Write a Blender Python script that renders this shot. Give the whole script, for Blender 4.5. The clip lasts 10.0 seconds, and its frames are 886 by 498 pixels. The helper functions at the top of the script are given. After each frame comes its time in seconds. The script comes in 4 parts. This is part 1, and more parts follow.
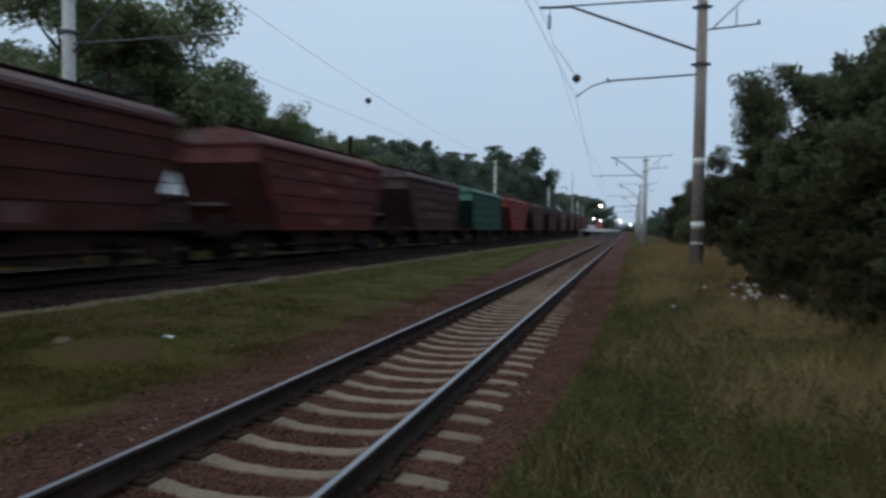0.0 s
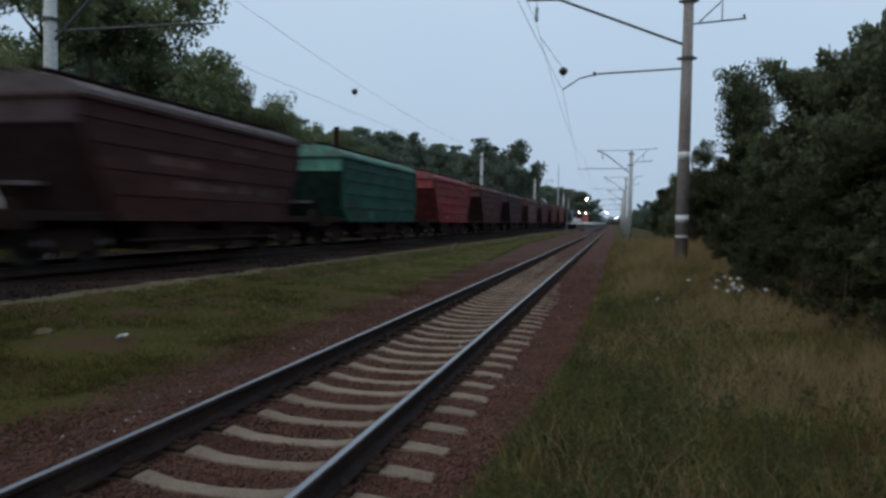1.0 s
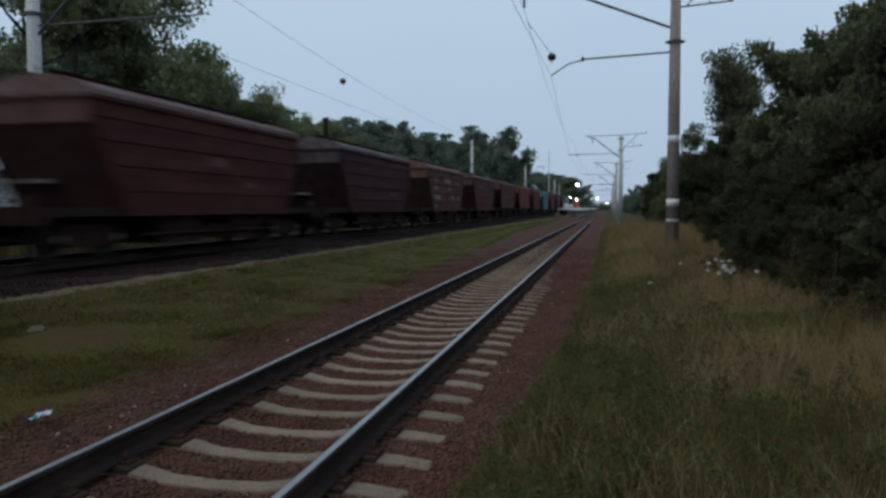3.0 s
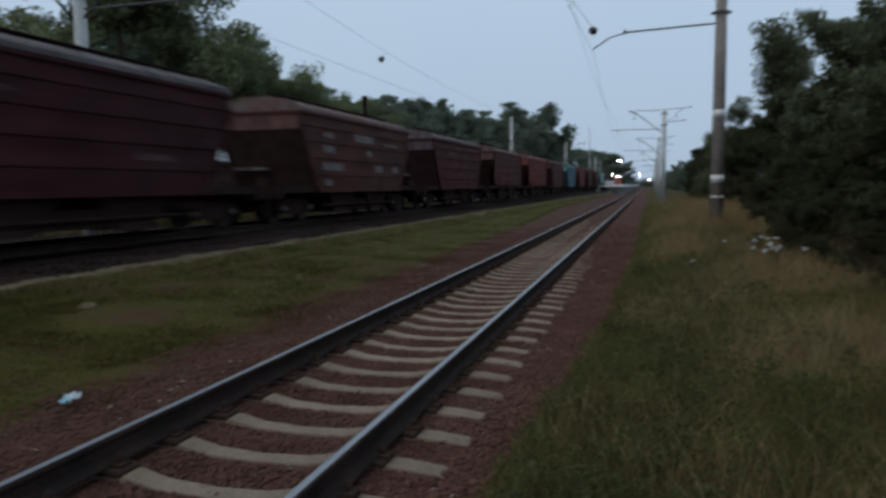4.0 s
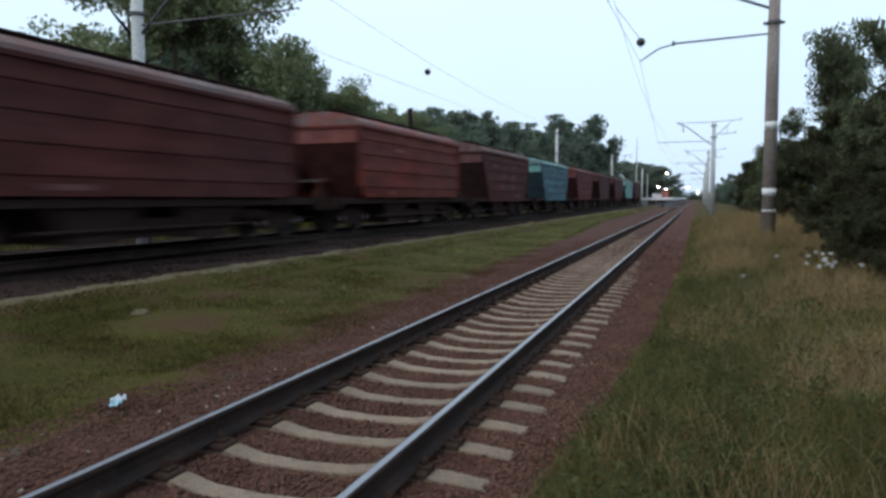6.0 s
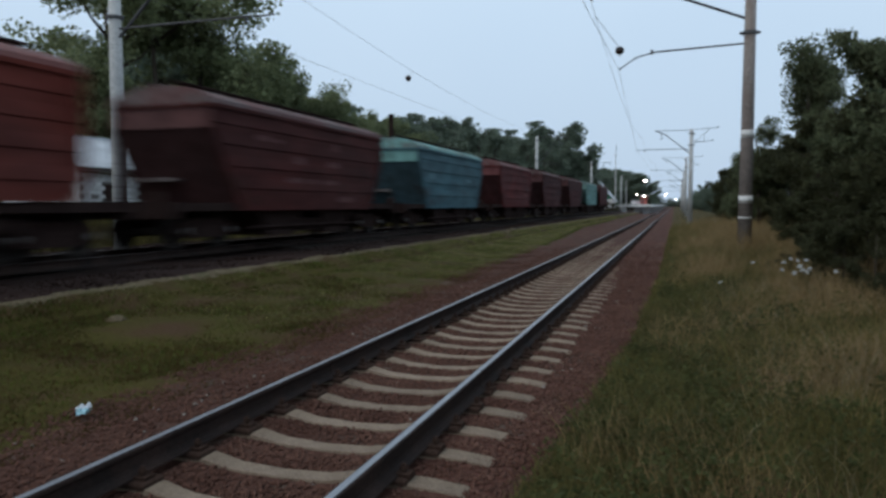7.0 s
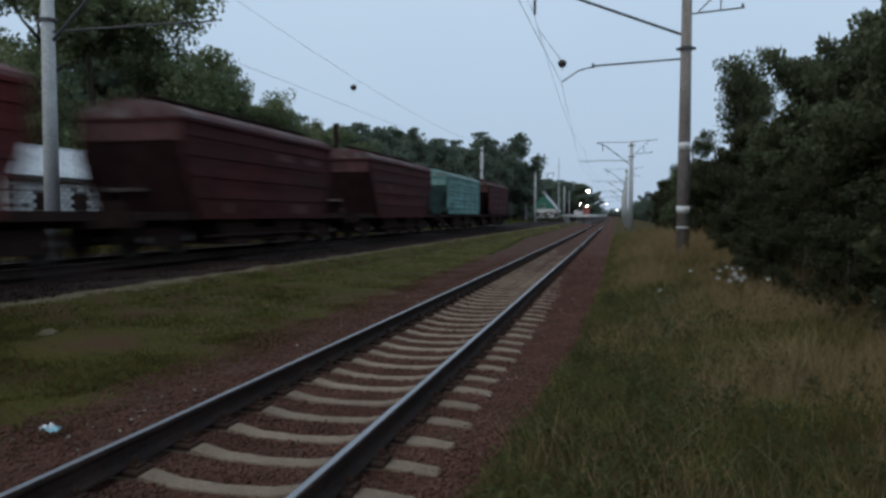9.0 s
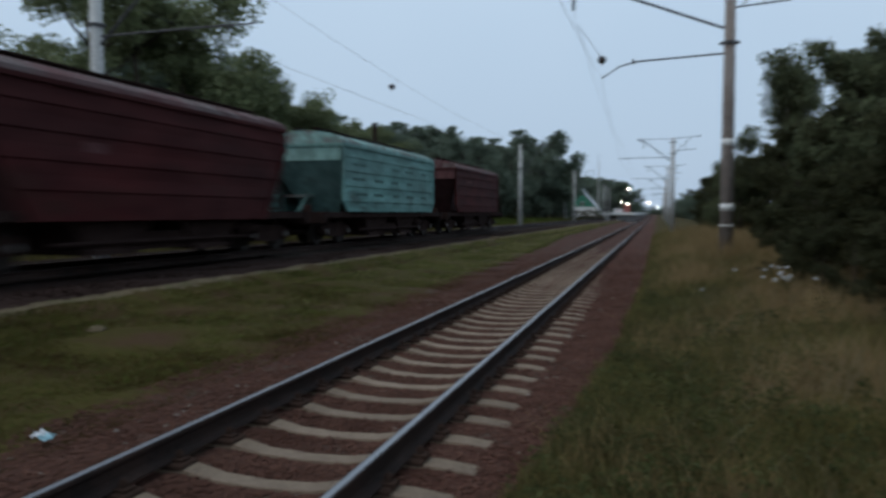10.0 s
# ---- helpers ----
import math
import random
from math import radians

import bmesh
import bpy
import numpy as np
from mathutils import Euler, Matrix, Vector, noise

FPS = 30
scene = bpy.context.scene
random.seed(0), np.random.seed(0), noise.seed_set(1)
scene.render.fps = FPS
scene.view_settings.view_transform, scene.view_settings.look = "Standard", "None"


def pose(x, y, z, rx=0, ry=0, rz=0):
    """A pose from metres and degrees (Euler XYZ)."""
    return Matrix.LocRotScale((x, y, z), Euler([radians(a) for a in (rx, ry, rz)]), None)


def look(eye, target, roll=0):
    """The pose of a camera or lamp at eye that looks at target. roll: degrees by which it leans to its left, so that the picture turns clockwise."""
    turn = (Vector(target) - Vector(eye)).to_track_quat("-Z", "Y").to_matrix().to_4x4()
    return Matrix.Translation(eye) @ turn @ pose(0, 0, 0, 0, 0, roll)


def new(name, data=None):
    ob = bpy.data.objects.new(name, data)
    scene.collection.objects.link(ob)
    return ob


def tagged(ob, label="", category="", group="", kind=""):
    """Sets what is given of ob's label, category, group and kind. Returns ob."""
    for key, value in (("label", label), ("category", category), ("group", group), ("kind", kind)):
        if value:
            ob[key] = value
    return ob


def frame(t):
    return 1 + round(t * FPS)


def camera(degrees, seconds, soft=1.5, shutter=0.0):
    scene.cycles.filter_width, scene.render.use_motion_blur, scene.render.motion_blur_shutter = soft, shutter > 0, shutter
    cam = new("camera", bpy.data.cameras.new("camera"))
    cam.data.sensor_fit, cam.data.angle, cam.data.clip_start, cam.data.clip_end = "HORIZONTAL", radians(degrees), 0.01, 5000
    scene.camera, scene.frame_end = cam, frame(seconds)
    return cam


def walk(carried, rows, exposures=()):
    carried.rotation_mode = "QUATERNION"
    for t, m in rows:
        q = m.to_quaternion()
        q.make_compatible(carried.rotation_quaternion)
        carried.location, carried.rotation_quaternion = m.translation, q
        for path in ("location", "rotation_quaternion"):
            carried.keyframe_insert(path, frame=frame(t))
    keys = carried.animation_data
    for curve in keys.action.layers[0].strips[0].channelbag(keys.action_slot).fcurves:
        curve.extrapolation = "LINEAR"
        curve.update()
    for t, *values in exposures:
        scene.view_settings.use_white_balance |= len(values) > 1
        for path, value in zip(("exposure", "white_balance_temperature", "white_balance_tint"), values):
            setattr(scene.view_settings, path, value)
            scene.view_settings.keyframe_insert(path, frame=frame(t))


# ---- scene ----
cam = camera(64.0, 10.0, soft=2.9, shutter=1.0)
EYE = (2.545, 0.0, 1.583)
# seconds, yaw, pitch, roll of the hand-held camera, which turns on the spot
TURNS = [
    (0.0, 14.71, -1.71, -0.75),
    (0.5, 12.77, -1.89, -0.77),
    (1.0, 13.59, -2.33, -1.06),
    (1.5, 13.81, -1.67, -0.65),
    (2.0, 13.89, -1.63, 0.05),
    (2.2, 12.81, -2.29, 0.02),
    (3.5, 13.21, -3.78, 0.18),
    (4.0, 16.05, -5.01, 0.50),
    (4.5, 18.88, -5.16, 0.47),
    (5.0, 19.60, -5.61, 0.68),
    (5.5, 19.67, -5.01, 0.37),
    (6.8, 19.30, -3.21, -0.15),
    (7.0, 18.04, -3.55, -0.04),
    (7.5, 17.64, -3.24, 0.18),
    (8.0, 16.10, -2.94, -0.41),
    (8.5, 14.74, -2.34, -0.22),
    (9.0, 13.67, -2.76, -0.14),
    (9.5, 13.34, -2.76, -0.35),
    (10.0, 16.76, -2.88, 0.05),
]
# the phone's own exposure: it brightens and warms for a while in the middle
EXPOSURES = [(0.0, 0.09, 6450, 10), (4.4, -0.03, 6450, 10), (4.75, 0.28, 6550, 10), (5.0, 0.82, 6550, 10), (5.7, 0.86, 6550, 10), (6.4, 0.64, 6550, 10),
             (7.0, 0.30, 6550, 10), (7.5, 0.09, 6450, 10), (10.0, 0.09, 6450, 10)]
walk(cam, [(t, pose(*EYE, 90 + p, r, y)) for t, y, p, r in TURNS], EXPOSURES)

# ---- world and light: an overcast evening ----
world = bpy.data.worlds.new("evening_sky")
scene.world = world
world.use_nodes = True
wn, wl = world.node_tree.nodes, world.node_tree.links
sky = wn.new("ShaderNodeTexSky")
sky.sky_type, sky.sun_disc = "NISHITA", False
sky.sun_elevation, sky.sun_rotation = radians(6), radians(250)
sky.air_density, sky.dust_density = 1.0, 2.0
cloud_mix = wn.new("ShaderNodeMix")
cloud_mix.data_type = "RGBA"
cloud_mix.inputs[0].default_value = 0.9
cloud_noise = wn.new("ShaderNodeTexNoise")
cloud_noise.inputs["Scale"].default_value, cloud_noise.inputs["Detail"].default_value = 2.2, 3
cloud_tone = wn.new("ShaderNodeMix")
cloud_tone.data_type = "RGBA"
cloud_tone.inputs[6].default_value, cloud_tone.inputs[7].default_value = (5.2, 6.85, 8.75, 1), (6.2, 7.75, 9.45, 1)
sky_way = wn.new("ShaderNodeTexCoord").outputs[0]
wl.new(sky_way, cloud_noise.inputs["Vector"])
# the cloud deck is duller and bluer towards the horizon
sky_height = wn.new("ShaderNodeSeparateXYZ")
wl.new(sky_way, sky_height.inputs[0])
deck = wn.new("ShaderNodeMapRange")
deck.inputs[2].default_value = 0.3
wl.new(sky_height.outputs[2], deck.inputs[0])
deck_tone = wn.new("ShaderNodeMix")
deck_tone.data_type = "RGBA"
deck_tone.inputs[6].default_value = (4.8, 6.15, 7.85, 1)
wl.new(deck.outputs[0], deck_tone.inputs[0])
wl.new(cloud_noise.outputs[0], cloud_tone.inputs[0])
wl.new(cloud_tone.outputs[2], deck_tone.inputs[7])
wl.new(deck_tone.outputs[2], cloud_mix.inputs[7])
wl.new(sky.outputs[0], cloud_mix.inputs[6])
background = wn["Background"]
background.inputs[1].default_value = 0.09
wl.new(cloud_mix.outputs[2], background.inputs[0])

sun_data = bpy.data.lights.new("sun", "SUN")
sun_data.energy, sun_data.angle, sun_data.color = 0.8, radians(40), (1.0, 0.94, 0.87)
sun = new("sun", sun_data)
sun.matrix_world = look((0, 0, 60), (30, 40, 0))


# ---- materials ----
def ramp_between(nt, fac, c0, c1):
    m = nt.nodes.new("ShaderNodeMix")
    m.data_type = "RGBA"
    nt.links.new(fac, m.inputs[0])
    for k, c in ((6, c0), (7, c1)):
        if isinstance(c, tuple):
            m.inputs[k].default_value = (*c, 1)
        else:
            nt.links.new(c, m.inputs[k])
    return m.outputs[2]


def spread(nt, fac, lo, hi):
    r = nt.nodes.new("ShaderNodeMapRange")
    r.inputs[1].default_value, r.inputs[2].default_value = lo, hi
    nt.links.new(fac, r.inputs[0])
    return r.outputs[0]


def grain(nt, scale, detail=6, stretch=None, world_space=False):
    t = nt.nodes.new("ShaderNodeTexCoord")
    out = t.outputs[3]
    if world_space:
        out = nt.nodes.new("ShaderNodeNewGeometry").outputs[0]
    if stretch:
        m = nt.nodes.new("ShaderNodeMapping")
        m.inputs[3].default_value = stretch
        nt.links.new(out, m.inputs[0])
        out = m.outputs[0]
    n = nt.nodes.new("ShaderNodeTexNoise")
    n.inputs["Scale"].default_value, n.inputs["Detail"].default_value = scale, detail
    nt.links.new(out, n.inputs["Vector"])
    return n.outputs[0]


def surface(name, c0, c1, fine=40.0, coarse=1.5, rough=0.8, metal=0.0, bump=0.3, stain=None, stain_lo=0.55,
            stretch=None, tint=False, pieces="", specular=0.4):
    """A paint, stone or earth: two colours mixed by fine and coarse noise, an optional stain, optional change from piece to piece."""
    mat = bpy.data.materials.new(name)
    mat.use_nodes = True
    nt = mat.node_tree
    p = nt.nodes["Principled BSDF"]
    p.inputs["Roughness"].default_value, p.inputs["Metallic"].default_value = rough, metal
    p.inputs["Specular IOR Level"].default_value = specular
    a, b = grain(nt, fine, 5, stretch), grain(nt, coarse, 4, stretch)
    if tint:
        info = nt.nodes.new("ShaderNodeObjectInfo")
        hue = nt.nodes.new("ShaderNodeHueSaturation")
        hue.inputs["Saturation"].default_value, hue.inputs["Value"].default_value = 0.8, 0.65
        nt.links.new(info.outputs["Color"], hue.inputs["Color"])
        c0, c1 = hue.outputs[0], info.outputs["Color"]
    col = ramp_between(nt, spread(nt, b, 0.3, 0.7), c0, c1)
    dark = nt.nodes.new("ShaderNodeHueSaturation")
    dark.inputs["Value"].default_value = 0.6
    nt.links.new(col, dark.inputs["Color"])
    col = ramp_between(nt, spread(nt, a, 0.35, 0.65), dark.outputs[0], col)
    if stain:
        col = ramp_between(nt, spread(nt, grain(nt, coarse * 2.3, 8, stretch), stain_lo, stain_lo + 0.2), col, stain)
    if pieces:
        hue = nt.nodes.new("ShaderNodeHueSaturation")
        if pieces == "object":
            rnd = nt.nodes.new("ShaderNodeObjectInfo").outputs["Random"]
        else:
            rnd = nt.nodes.new("ShaderNodeNewGeometry").outputs["Random Per Island"]
        v = nt.nodes.new("ShaderNodeMapRange")
        v.inputs[3].default_value, v.inputs[4].default_value = (0.82, 1.18) if pieces == "object" else (0.75, 1.22)
        nt.links.new(rnd, v.inputs[0])
        nt.links.new(v.outputs[0], hue.inputs["Value"])
        nt.links.new(col, hue.inputs["Color"])
        col = hue.outputs[0]
    nt.links.new(col, p.inputs["Base Color"])
    if bump:
        bp = nt.nodes.new("ShaderNodeBump")
        bp.inputs["Strength"].default_value, bp.inputs["Distance"].default_value = bump, 0.02
        nt.links.new(a, bp.inputs["Height"])
        nt.links.new(bp.outputs[0], p.inputs["Normal"])
    return mat


def glow(name, colour, strength):
    mat = bpy.data.materials.new(name)
    mat.use_nodes = True
    p = mat.node_tree.nodes["Principled BSDF"]
    p.inputs["Emission Color"].default_value, p.inputs["Emission Strength"].default_value = (*colour, 1), strength
    return mat


def leaf_material(name, c0, c1):
    mat = surface(name, c0, c1, fine=3.0, coarse=0.35, rough=0.75, bump=0, pieces="island", specular=0.15)
    nt = mat.node_tree
    p = nt.nodes["Principled BSDF"]
    through_leaf = nt.nodes.new("ShaderNodeBsdfTranslucent")
    nt.links.new(p.inputs["Base Color"].links[0].from_socket, through_leaf.inputs[0])
    mix = nt.nodes.new("ShaderNodeMixShader")
    mix.inputs[0].default_value = 0.5
    nt.links.new(p.outputs[0], mix.inputs[1])
    nt.links.new(through_leaf.outputs[0], mix.inputs[2])
    nt.links.new(mix.outputs[0], nt.nodes["Material Output"].inputs[0])
    return mat


def ground_material():
    """Soil with short turf, redder and stonier by the tracks."""
    mat = surface("turf_and_soil", (0.053, 0.043, 0.010), (0.070, 0.059, 0.013), fine=18, coarse=0.45, rough=0.95, bump=0.8,
                  stain=(0.060, 0.034, 0.017), stain_lo=0.46, specular=0.1)
    return mat


PAINT = surface("wagon_paint", None, None, fine=2.2, coarse=0.5, rough=0.7, bump=0.05, tint=True, stain=(0.034, 0.017, 0.014),
                stain_lo=0.56, stretch=(1, 0.35, 1), specular=0.05)
ROOF_PAINT = surface("dusty_roof_paint", None, None, fine=5, coarse=0.7, rough=0.85, bump=0.05, tint=True, stain=(0.13, 0.11, 0.105),
                     stain_lo=0.45, specular=0.2)
UNDERFRAME = surface("oily_black_steel", (0.027, 0.016, 0.014), (0.048, 0.030, 0.026), fine=14, coarse=2, rough=0.9, bump=0.2, specular=0.05)
WHEEL_STEEL = surface("worn_wheel_steel", (0.035, 0.028, 0.025), (0.06, 0.05, 0.044), fine=9, coarse=2, rough=0.7, metal=0.5, bump=0.1)
CAP_STEEL = surface("bare_worn_steel", (0.11, 0.095, 0.088), (0.18, 0.16, 0.15), fine=9, coarse=3, rough=0.5, metal=0.3, bump=0.1)
MARKING = surface("faded_marking_paint", None, None, fine=8, coarse=3, rough=0.8, bump=0, tint=True, specular=0.05)
CONCRETE = surface("sleeper_concrete", (0.205, 0.152, 0.108), (0.30, 0.226, 0.164), fine=60, coarse=3, rough=0.9, bump=0.35,
                   stain=(0.10, 0.07, 0.055), stain_lo=0.6, pieces="object", specular=0.2)
# freight sleepers: concrete darkened to carry the shade below the wagons
SHADED_CONCRETE = surface("shaded_sleeper_concrete", (0.040, 0.032, 0.027), (0.065, 0.052, 0.044), fine=50, coarse=3, rough=0.95, bump=0.3, specular=0.1)
POLE_CONCRETE = surface("pole_concrete", (0.24, 0.20, 0.18), (0.34, 0.30, 0.27), fine=30, coarse=1.2, rough=0.9, bump=0.25,
                        stain=(0.16, 0.12, 0.10), stain_lo=0.55, stretch=(1, 1, 0.25), specular=0.2)
PALE_CONCRETE = surface("pale_concrete", (0.50, 0.50, 0.49), (0.62, 0.62, 0.60), fine=25, coarse=1.2, rough=0.9, bump=0.2, specular=0.2)
RAIL_SIDE = surface("rusty_rail", (0.020, 0.013, 0.011), (0.045, 0.026, 0.020), fine=45, coarse=2.5, rough=0.85, bump=0.25, specular=0.2)
PLATE_RUST = surface("rusty_rail_plate", (0.040, 0.024, 0.018), (0.066, 0.040, 0.030), fine=45, coarse=4, rough=0.95, bump=0.3, specular=0.05)
RAIL_TOP = surface("polished_rail_head", (0.34, 0.34, 0.35), (0.46, 0.46, 0.47), fine=3, coarse=0.8, rough=0.42, metal=1.0, bump=0.0,
                   stretch=(60, 0.4, 1))
STEEL_DARK = surface("galvanised_bracket_steel", (0.07, 0.07, 0.075), (0.12, 0.12, 0.125), fine=25, coarse=3, rough=0.6, metal=0.4, bump=0.1)
WIRE = surface("tarnished_wire", (0.06, 0.055, 0.05), (0.09, 0.08, 0.075), fine=25, coarse=3, rough=0.6, metal=0.5, bump=0)
PORCELAIN = surface("brown_insulator_glaze", (0.03, 0.022, 0.02), (0.05, 0.035, 0.03), fine=10, coarse=3, rough=0.25, bump=0)
BALLAST = surface("crushed_granite", (0.086, 0.040, 0.028), (0.140, 0.072, 0.053), fine=30, coarse=2, rough=0.95, bump=0.4, pieces="island",
                  specular=0.15)
BALLAST_BROWN = surface("weathered_brown_stone", (0.078, 0.036, 0.025), (0.126, 0.063, 0.045), fine=30, coarse=2, rough=0.95, bump=0.4, pieces="island",
                        specular=0.15)
BALLAST_PALE = surface("pale_chipped_stone", (0.22, 0.19, 0.165), (0.34, 0.30, 0.265), fine=30, coarse=2, rough=0.95, bump=0.4, pieces="island",
                       specular=0.15)
BROWN_BED = surface("gritty_brown_bed", (0.068, 0.031, 0.022), (0.102, 0.050, 0.036), fine=28, coarse=0.8, rough=0.95, bump=1.0,
                    stain=(0.085, 0.07, 0.055), stain_lo=0.55, specular=0.1)
BALLAST_BED = surface("ballast_bed", (0.076, 0.031, 0.022), (0.115, 0.052, 0.037), fine=28, coarse=0.8, rough=0.95, bump=1.0,
                      stain=(0.085, 0.07, 0.055), stain_lo=0.55, specular=0.1)
# freight bed, with the train's shade put into its base colour
SHADED_BED = surface("shaded_freight_bed", (0.021, 0.011, 0.008), (0.036, 0.020, 0.016), fine=28, coarse=0.8, rough=0.95, bump=1.0, specular=0.1)
DUST = surface("pale_gravel_dust", (0.115, 0.088, 0.052), (0.165, 0.128, 0.080), fine=24, coarse=1.1, rough=0.95, bump=0.8, stain=(0.07, 0.07, 0.03),
               stain_lo=0.52, specular=0.1)
TURF = ground_material()
GRASS_SHORT = leaf_material("green_turf_blades", (0.084, 0.112, 0.022), (0.124, 0.142, 0.034))
GRASS_DRY = leaf_material("dry_meadow_blades", (0.31, 0.212, 0.100), (0.45, 0.318, 0.160))
GRASS_GREEN = leaf_material("green_meadow_blades", (0.142, 0.128, 0.046), (0.218, 0.182, 0.066))
LEAVES = leaf_material("oak_leaves", (0.172, 0.205, 0.104), (0.250, 0.280, 0.148))
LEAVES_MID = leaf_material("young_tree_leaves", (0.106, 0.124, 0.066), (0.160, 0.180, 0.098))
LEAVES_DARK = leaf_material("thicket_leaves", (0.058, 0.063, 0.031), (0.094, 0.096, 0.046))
# haze over the far trees is mixed into their leaf colour, greyer and bluer
LEAVES_FAR_HAZED = leaf_material("haze_toned_distant_leaves", (0.145, 0.185, 0.135), (0.195, 0.235, 0.175))
WEED_GREEN = leaf_material("dark_weed_leaves", (0.085, 0.094, 0.034), (0.130, 0.134, 0.050))
GRASS_PALE = leaf_material("pale_yellowed_turf_blades", (0.24, 0.222, 0.095), (0.33, 0.295, 0.135))
GRASS_WITHERED = leaf_material("withered_brown_turf_blades", (0.080, 0.055, 0.018), (0.118, 0.080, 0.028))
BARK = surface("grey_bark", (0.05, 0.04, 0.03), (0.09, 0.075, 0.06), fine=20, coarse=2, rough=0.95, bump=0.6, stretch=(1, 1, 0.2), specular=0.1)
PETAL = surface("white_petals", (0.52, 0.52, 0.49), (0.68, 0.68, 0.65), fine=20, coarse=4, rough=0.7, bump=0)
BRICK_WHITE = surface("silicate_brick", (0.48, 0.47, 0.46), (0.62, 0.61, 0.60), fine=20, coarse=3, rough=0.9, bump=0.2, pieces="object",
                      specular=0.2)
MORTAR = surface("dark_mortar", (0.16, 0.15, 0.14), (0.22, 0.21, 0.20), fine=30, coarse=2, rough=0.95, bump=0.3, specular=0.1)
ROOF_SHEET = surface("grey_roof_sheet", (0.46, 0.48, 0.50), (0.58, 0.60, 0.62), fine=12, coarse=1, rough=0.7, bump=0.1, stain=(0.33, 0.33, 0.33),
                     stain_lo=0.6)
RED_BOARDS = surface("dark_red_boards", (0.05, 0.018, 0.015), (0.08, 0.028, 0.022), fine=20, coarse=2, rough=0.9, bump=0.3, pieces="object")
DARK_WOOD = surface("dark_boards", (0.05, 0.04, 0.035), (0.09, 0.07, 0.06), fine=20, coarse=2, rough=0.9, bump=0.3)
GREEN_BOARDS = surface("green_gable_paint", (0.04, 0.20, 0.13), (0.06, 0.26, 0.17), fine=12, coarse=1, rough=0.8, bump=0.1)
WHITE_PAINT = surface("white_paint", (0.72, 0.72, 0.70), (0.82, 0.82, 0.80), fine=20, coarse=2, rough=0.7, bump=0.1, stain=(0.5, 0.48, 0.45),
                      stain_lo=0.6)
RED_PAINT = surface("red_board_paint", (0.36, 0.09, 0.07), (0.46, 0.14, 0.11), fine=12, coarse=1, rough=0.7, bump=0.1)
LITTER_FOIL = surface("crumpled_white_wrapper", (0.62, 0.66, 0.70), (0.75, 0.78, 0.80), fine=30, coarse=8, rough=0.45, bump=0.3)
LITTER_BLUE = surface("pale_blue_wrapper", (0.25, 0.52, 0.60), (0.55, 0.72, 0.76), fine=20, coarse=9, rough=0.5, bump=0.3)
LAMP_GLOW = glow("lamp_glow", (1.0, 0.90, 0.76), 30)


# ---- mesh helpers ----
class Shape:
    """Vertices and faces of one mesh."""

    def __init__(self):
        self.v, self.f, self.k = [], [], []

    def add(self, verts, faces, kind=0):
        n = len(self.v)
        self.v += [tuple(p) for p in verts]
        self.f += [tuple(i + n for i in q) for q in faces]
        self.k += [kind] * len(faces)
        return self

    def box(self, x0, x1, y0, y1, z0, z1, kind=0, m=None):
        pts = [(x, y, z) for z in (z0, z1) for x, y in ((x0, y0), (x1, y0), (x1, y1), (x0, y1))]
        if m is not None:
            pts = [tuple(m @ Vector(p)) for p in pts]
        return self.add(pts, [(3, 2, 1, 0), (4, 5, 6, 7), (0, 1, 5, 4), (1, 2, 6, 5), (2, 3, 7, 6), (3, 0, 4, 7)], kind)

    def chamfered(self, x0, x1, y0, y1, z0, z1, c, kind=0):
        """A box with its upper and side edges cut by c."""
        def ring(d, z):
            return [(x0 + d, y0 + c + d, z), (x0 + c + d, y0 + d, z), (x1 - c - d, y0 + d, z), (x1 - d, y0 + c + d, z),
                    (x1 - d, y1 - c - d, z), (x1 - c - d, y1 - d, z), (x0 + c + d, y1 - d, z), (x0 + d, y1 - c - d, z)]
        return self.loft([ring(0, z0), ring(0, z1 - c), ring(c * 0.8, z1)], kind=kind)

    def loft(self, rings, caps=True, kind=0, closed=True):
        n, faces = len(rings[0]), []
        for r in range(len(rings) - 1):
            for i in range(n if closed else n - 1):
                j = (i + 1) % n
                faces.append((r * n + i, r * n + j, (r + 1) * n + j, (r + 1) * n + i))
        if caps and closed:
            faces += [tuple(reversed(range(n))), tuple((len(rings) - 1) * n + i for i in range(n))]
        return self.add([p for r in rings for p in r], faces, kind)

    def tube(self, pts, r0, r1=None, n=8, kind=0):
        """A round bar along the points, tapering from r0 to r1."""
        r1 = r0 if r1 is None else r1
        pts = [Vector(p) for p in pts]
        rings = []
        for i, p in enumerate(pts):
            d = (pts[min(i + 1, len(pts) - 1)] - pts[max(i - 1, 0)]).normalized()
            a = d.cross(Vector((0, 0, 1)) if abs(d.z) < 0.9 else Vector((1, 0, 0))).normalized()
            b = a.cross(d)
            r = r0 + (r1 - r0) * i / (len(pts) - 1)
            rings.append([p + r * (math.cos(t) * a + math.sin(t) * b) for t in (2 * math.pi * k / n for k in range(n))])
        return self.loft(rings, kind=kind)

    def mesh(self, name, mats, smooth=False):
        me = bpy.data.meshes.new(name)
        me.from_pydata(self.v, [], self.f)
        for m in mats:
            me.materials.append(m)
        if len(mats) > 1:
            me.polygons.foreach_set("material_index", self.k)
        if smooth:
            me.polygons.foreach_set("use_smooth", [True] * len(self.f))
        me.update()
        return me


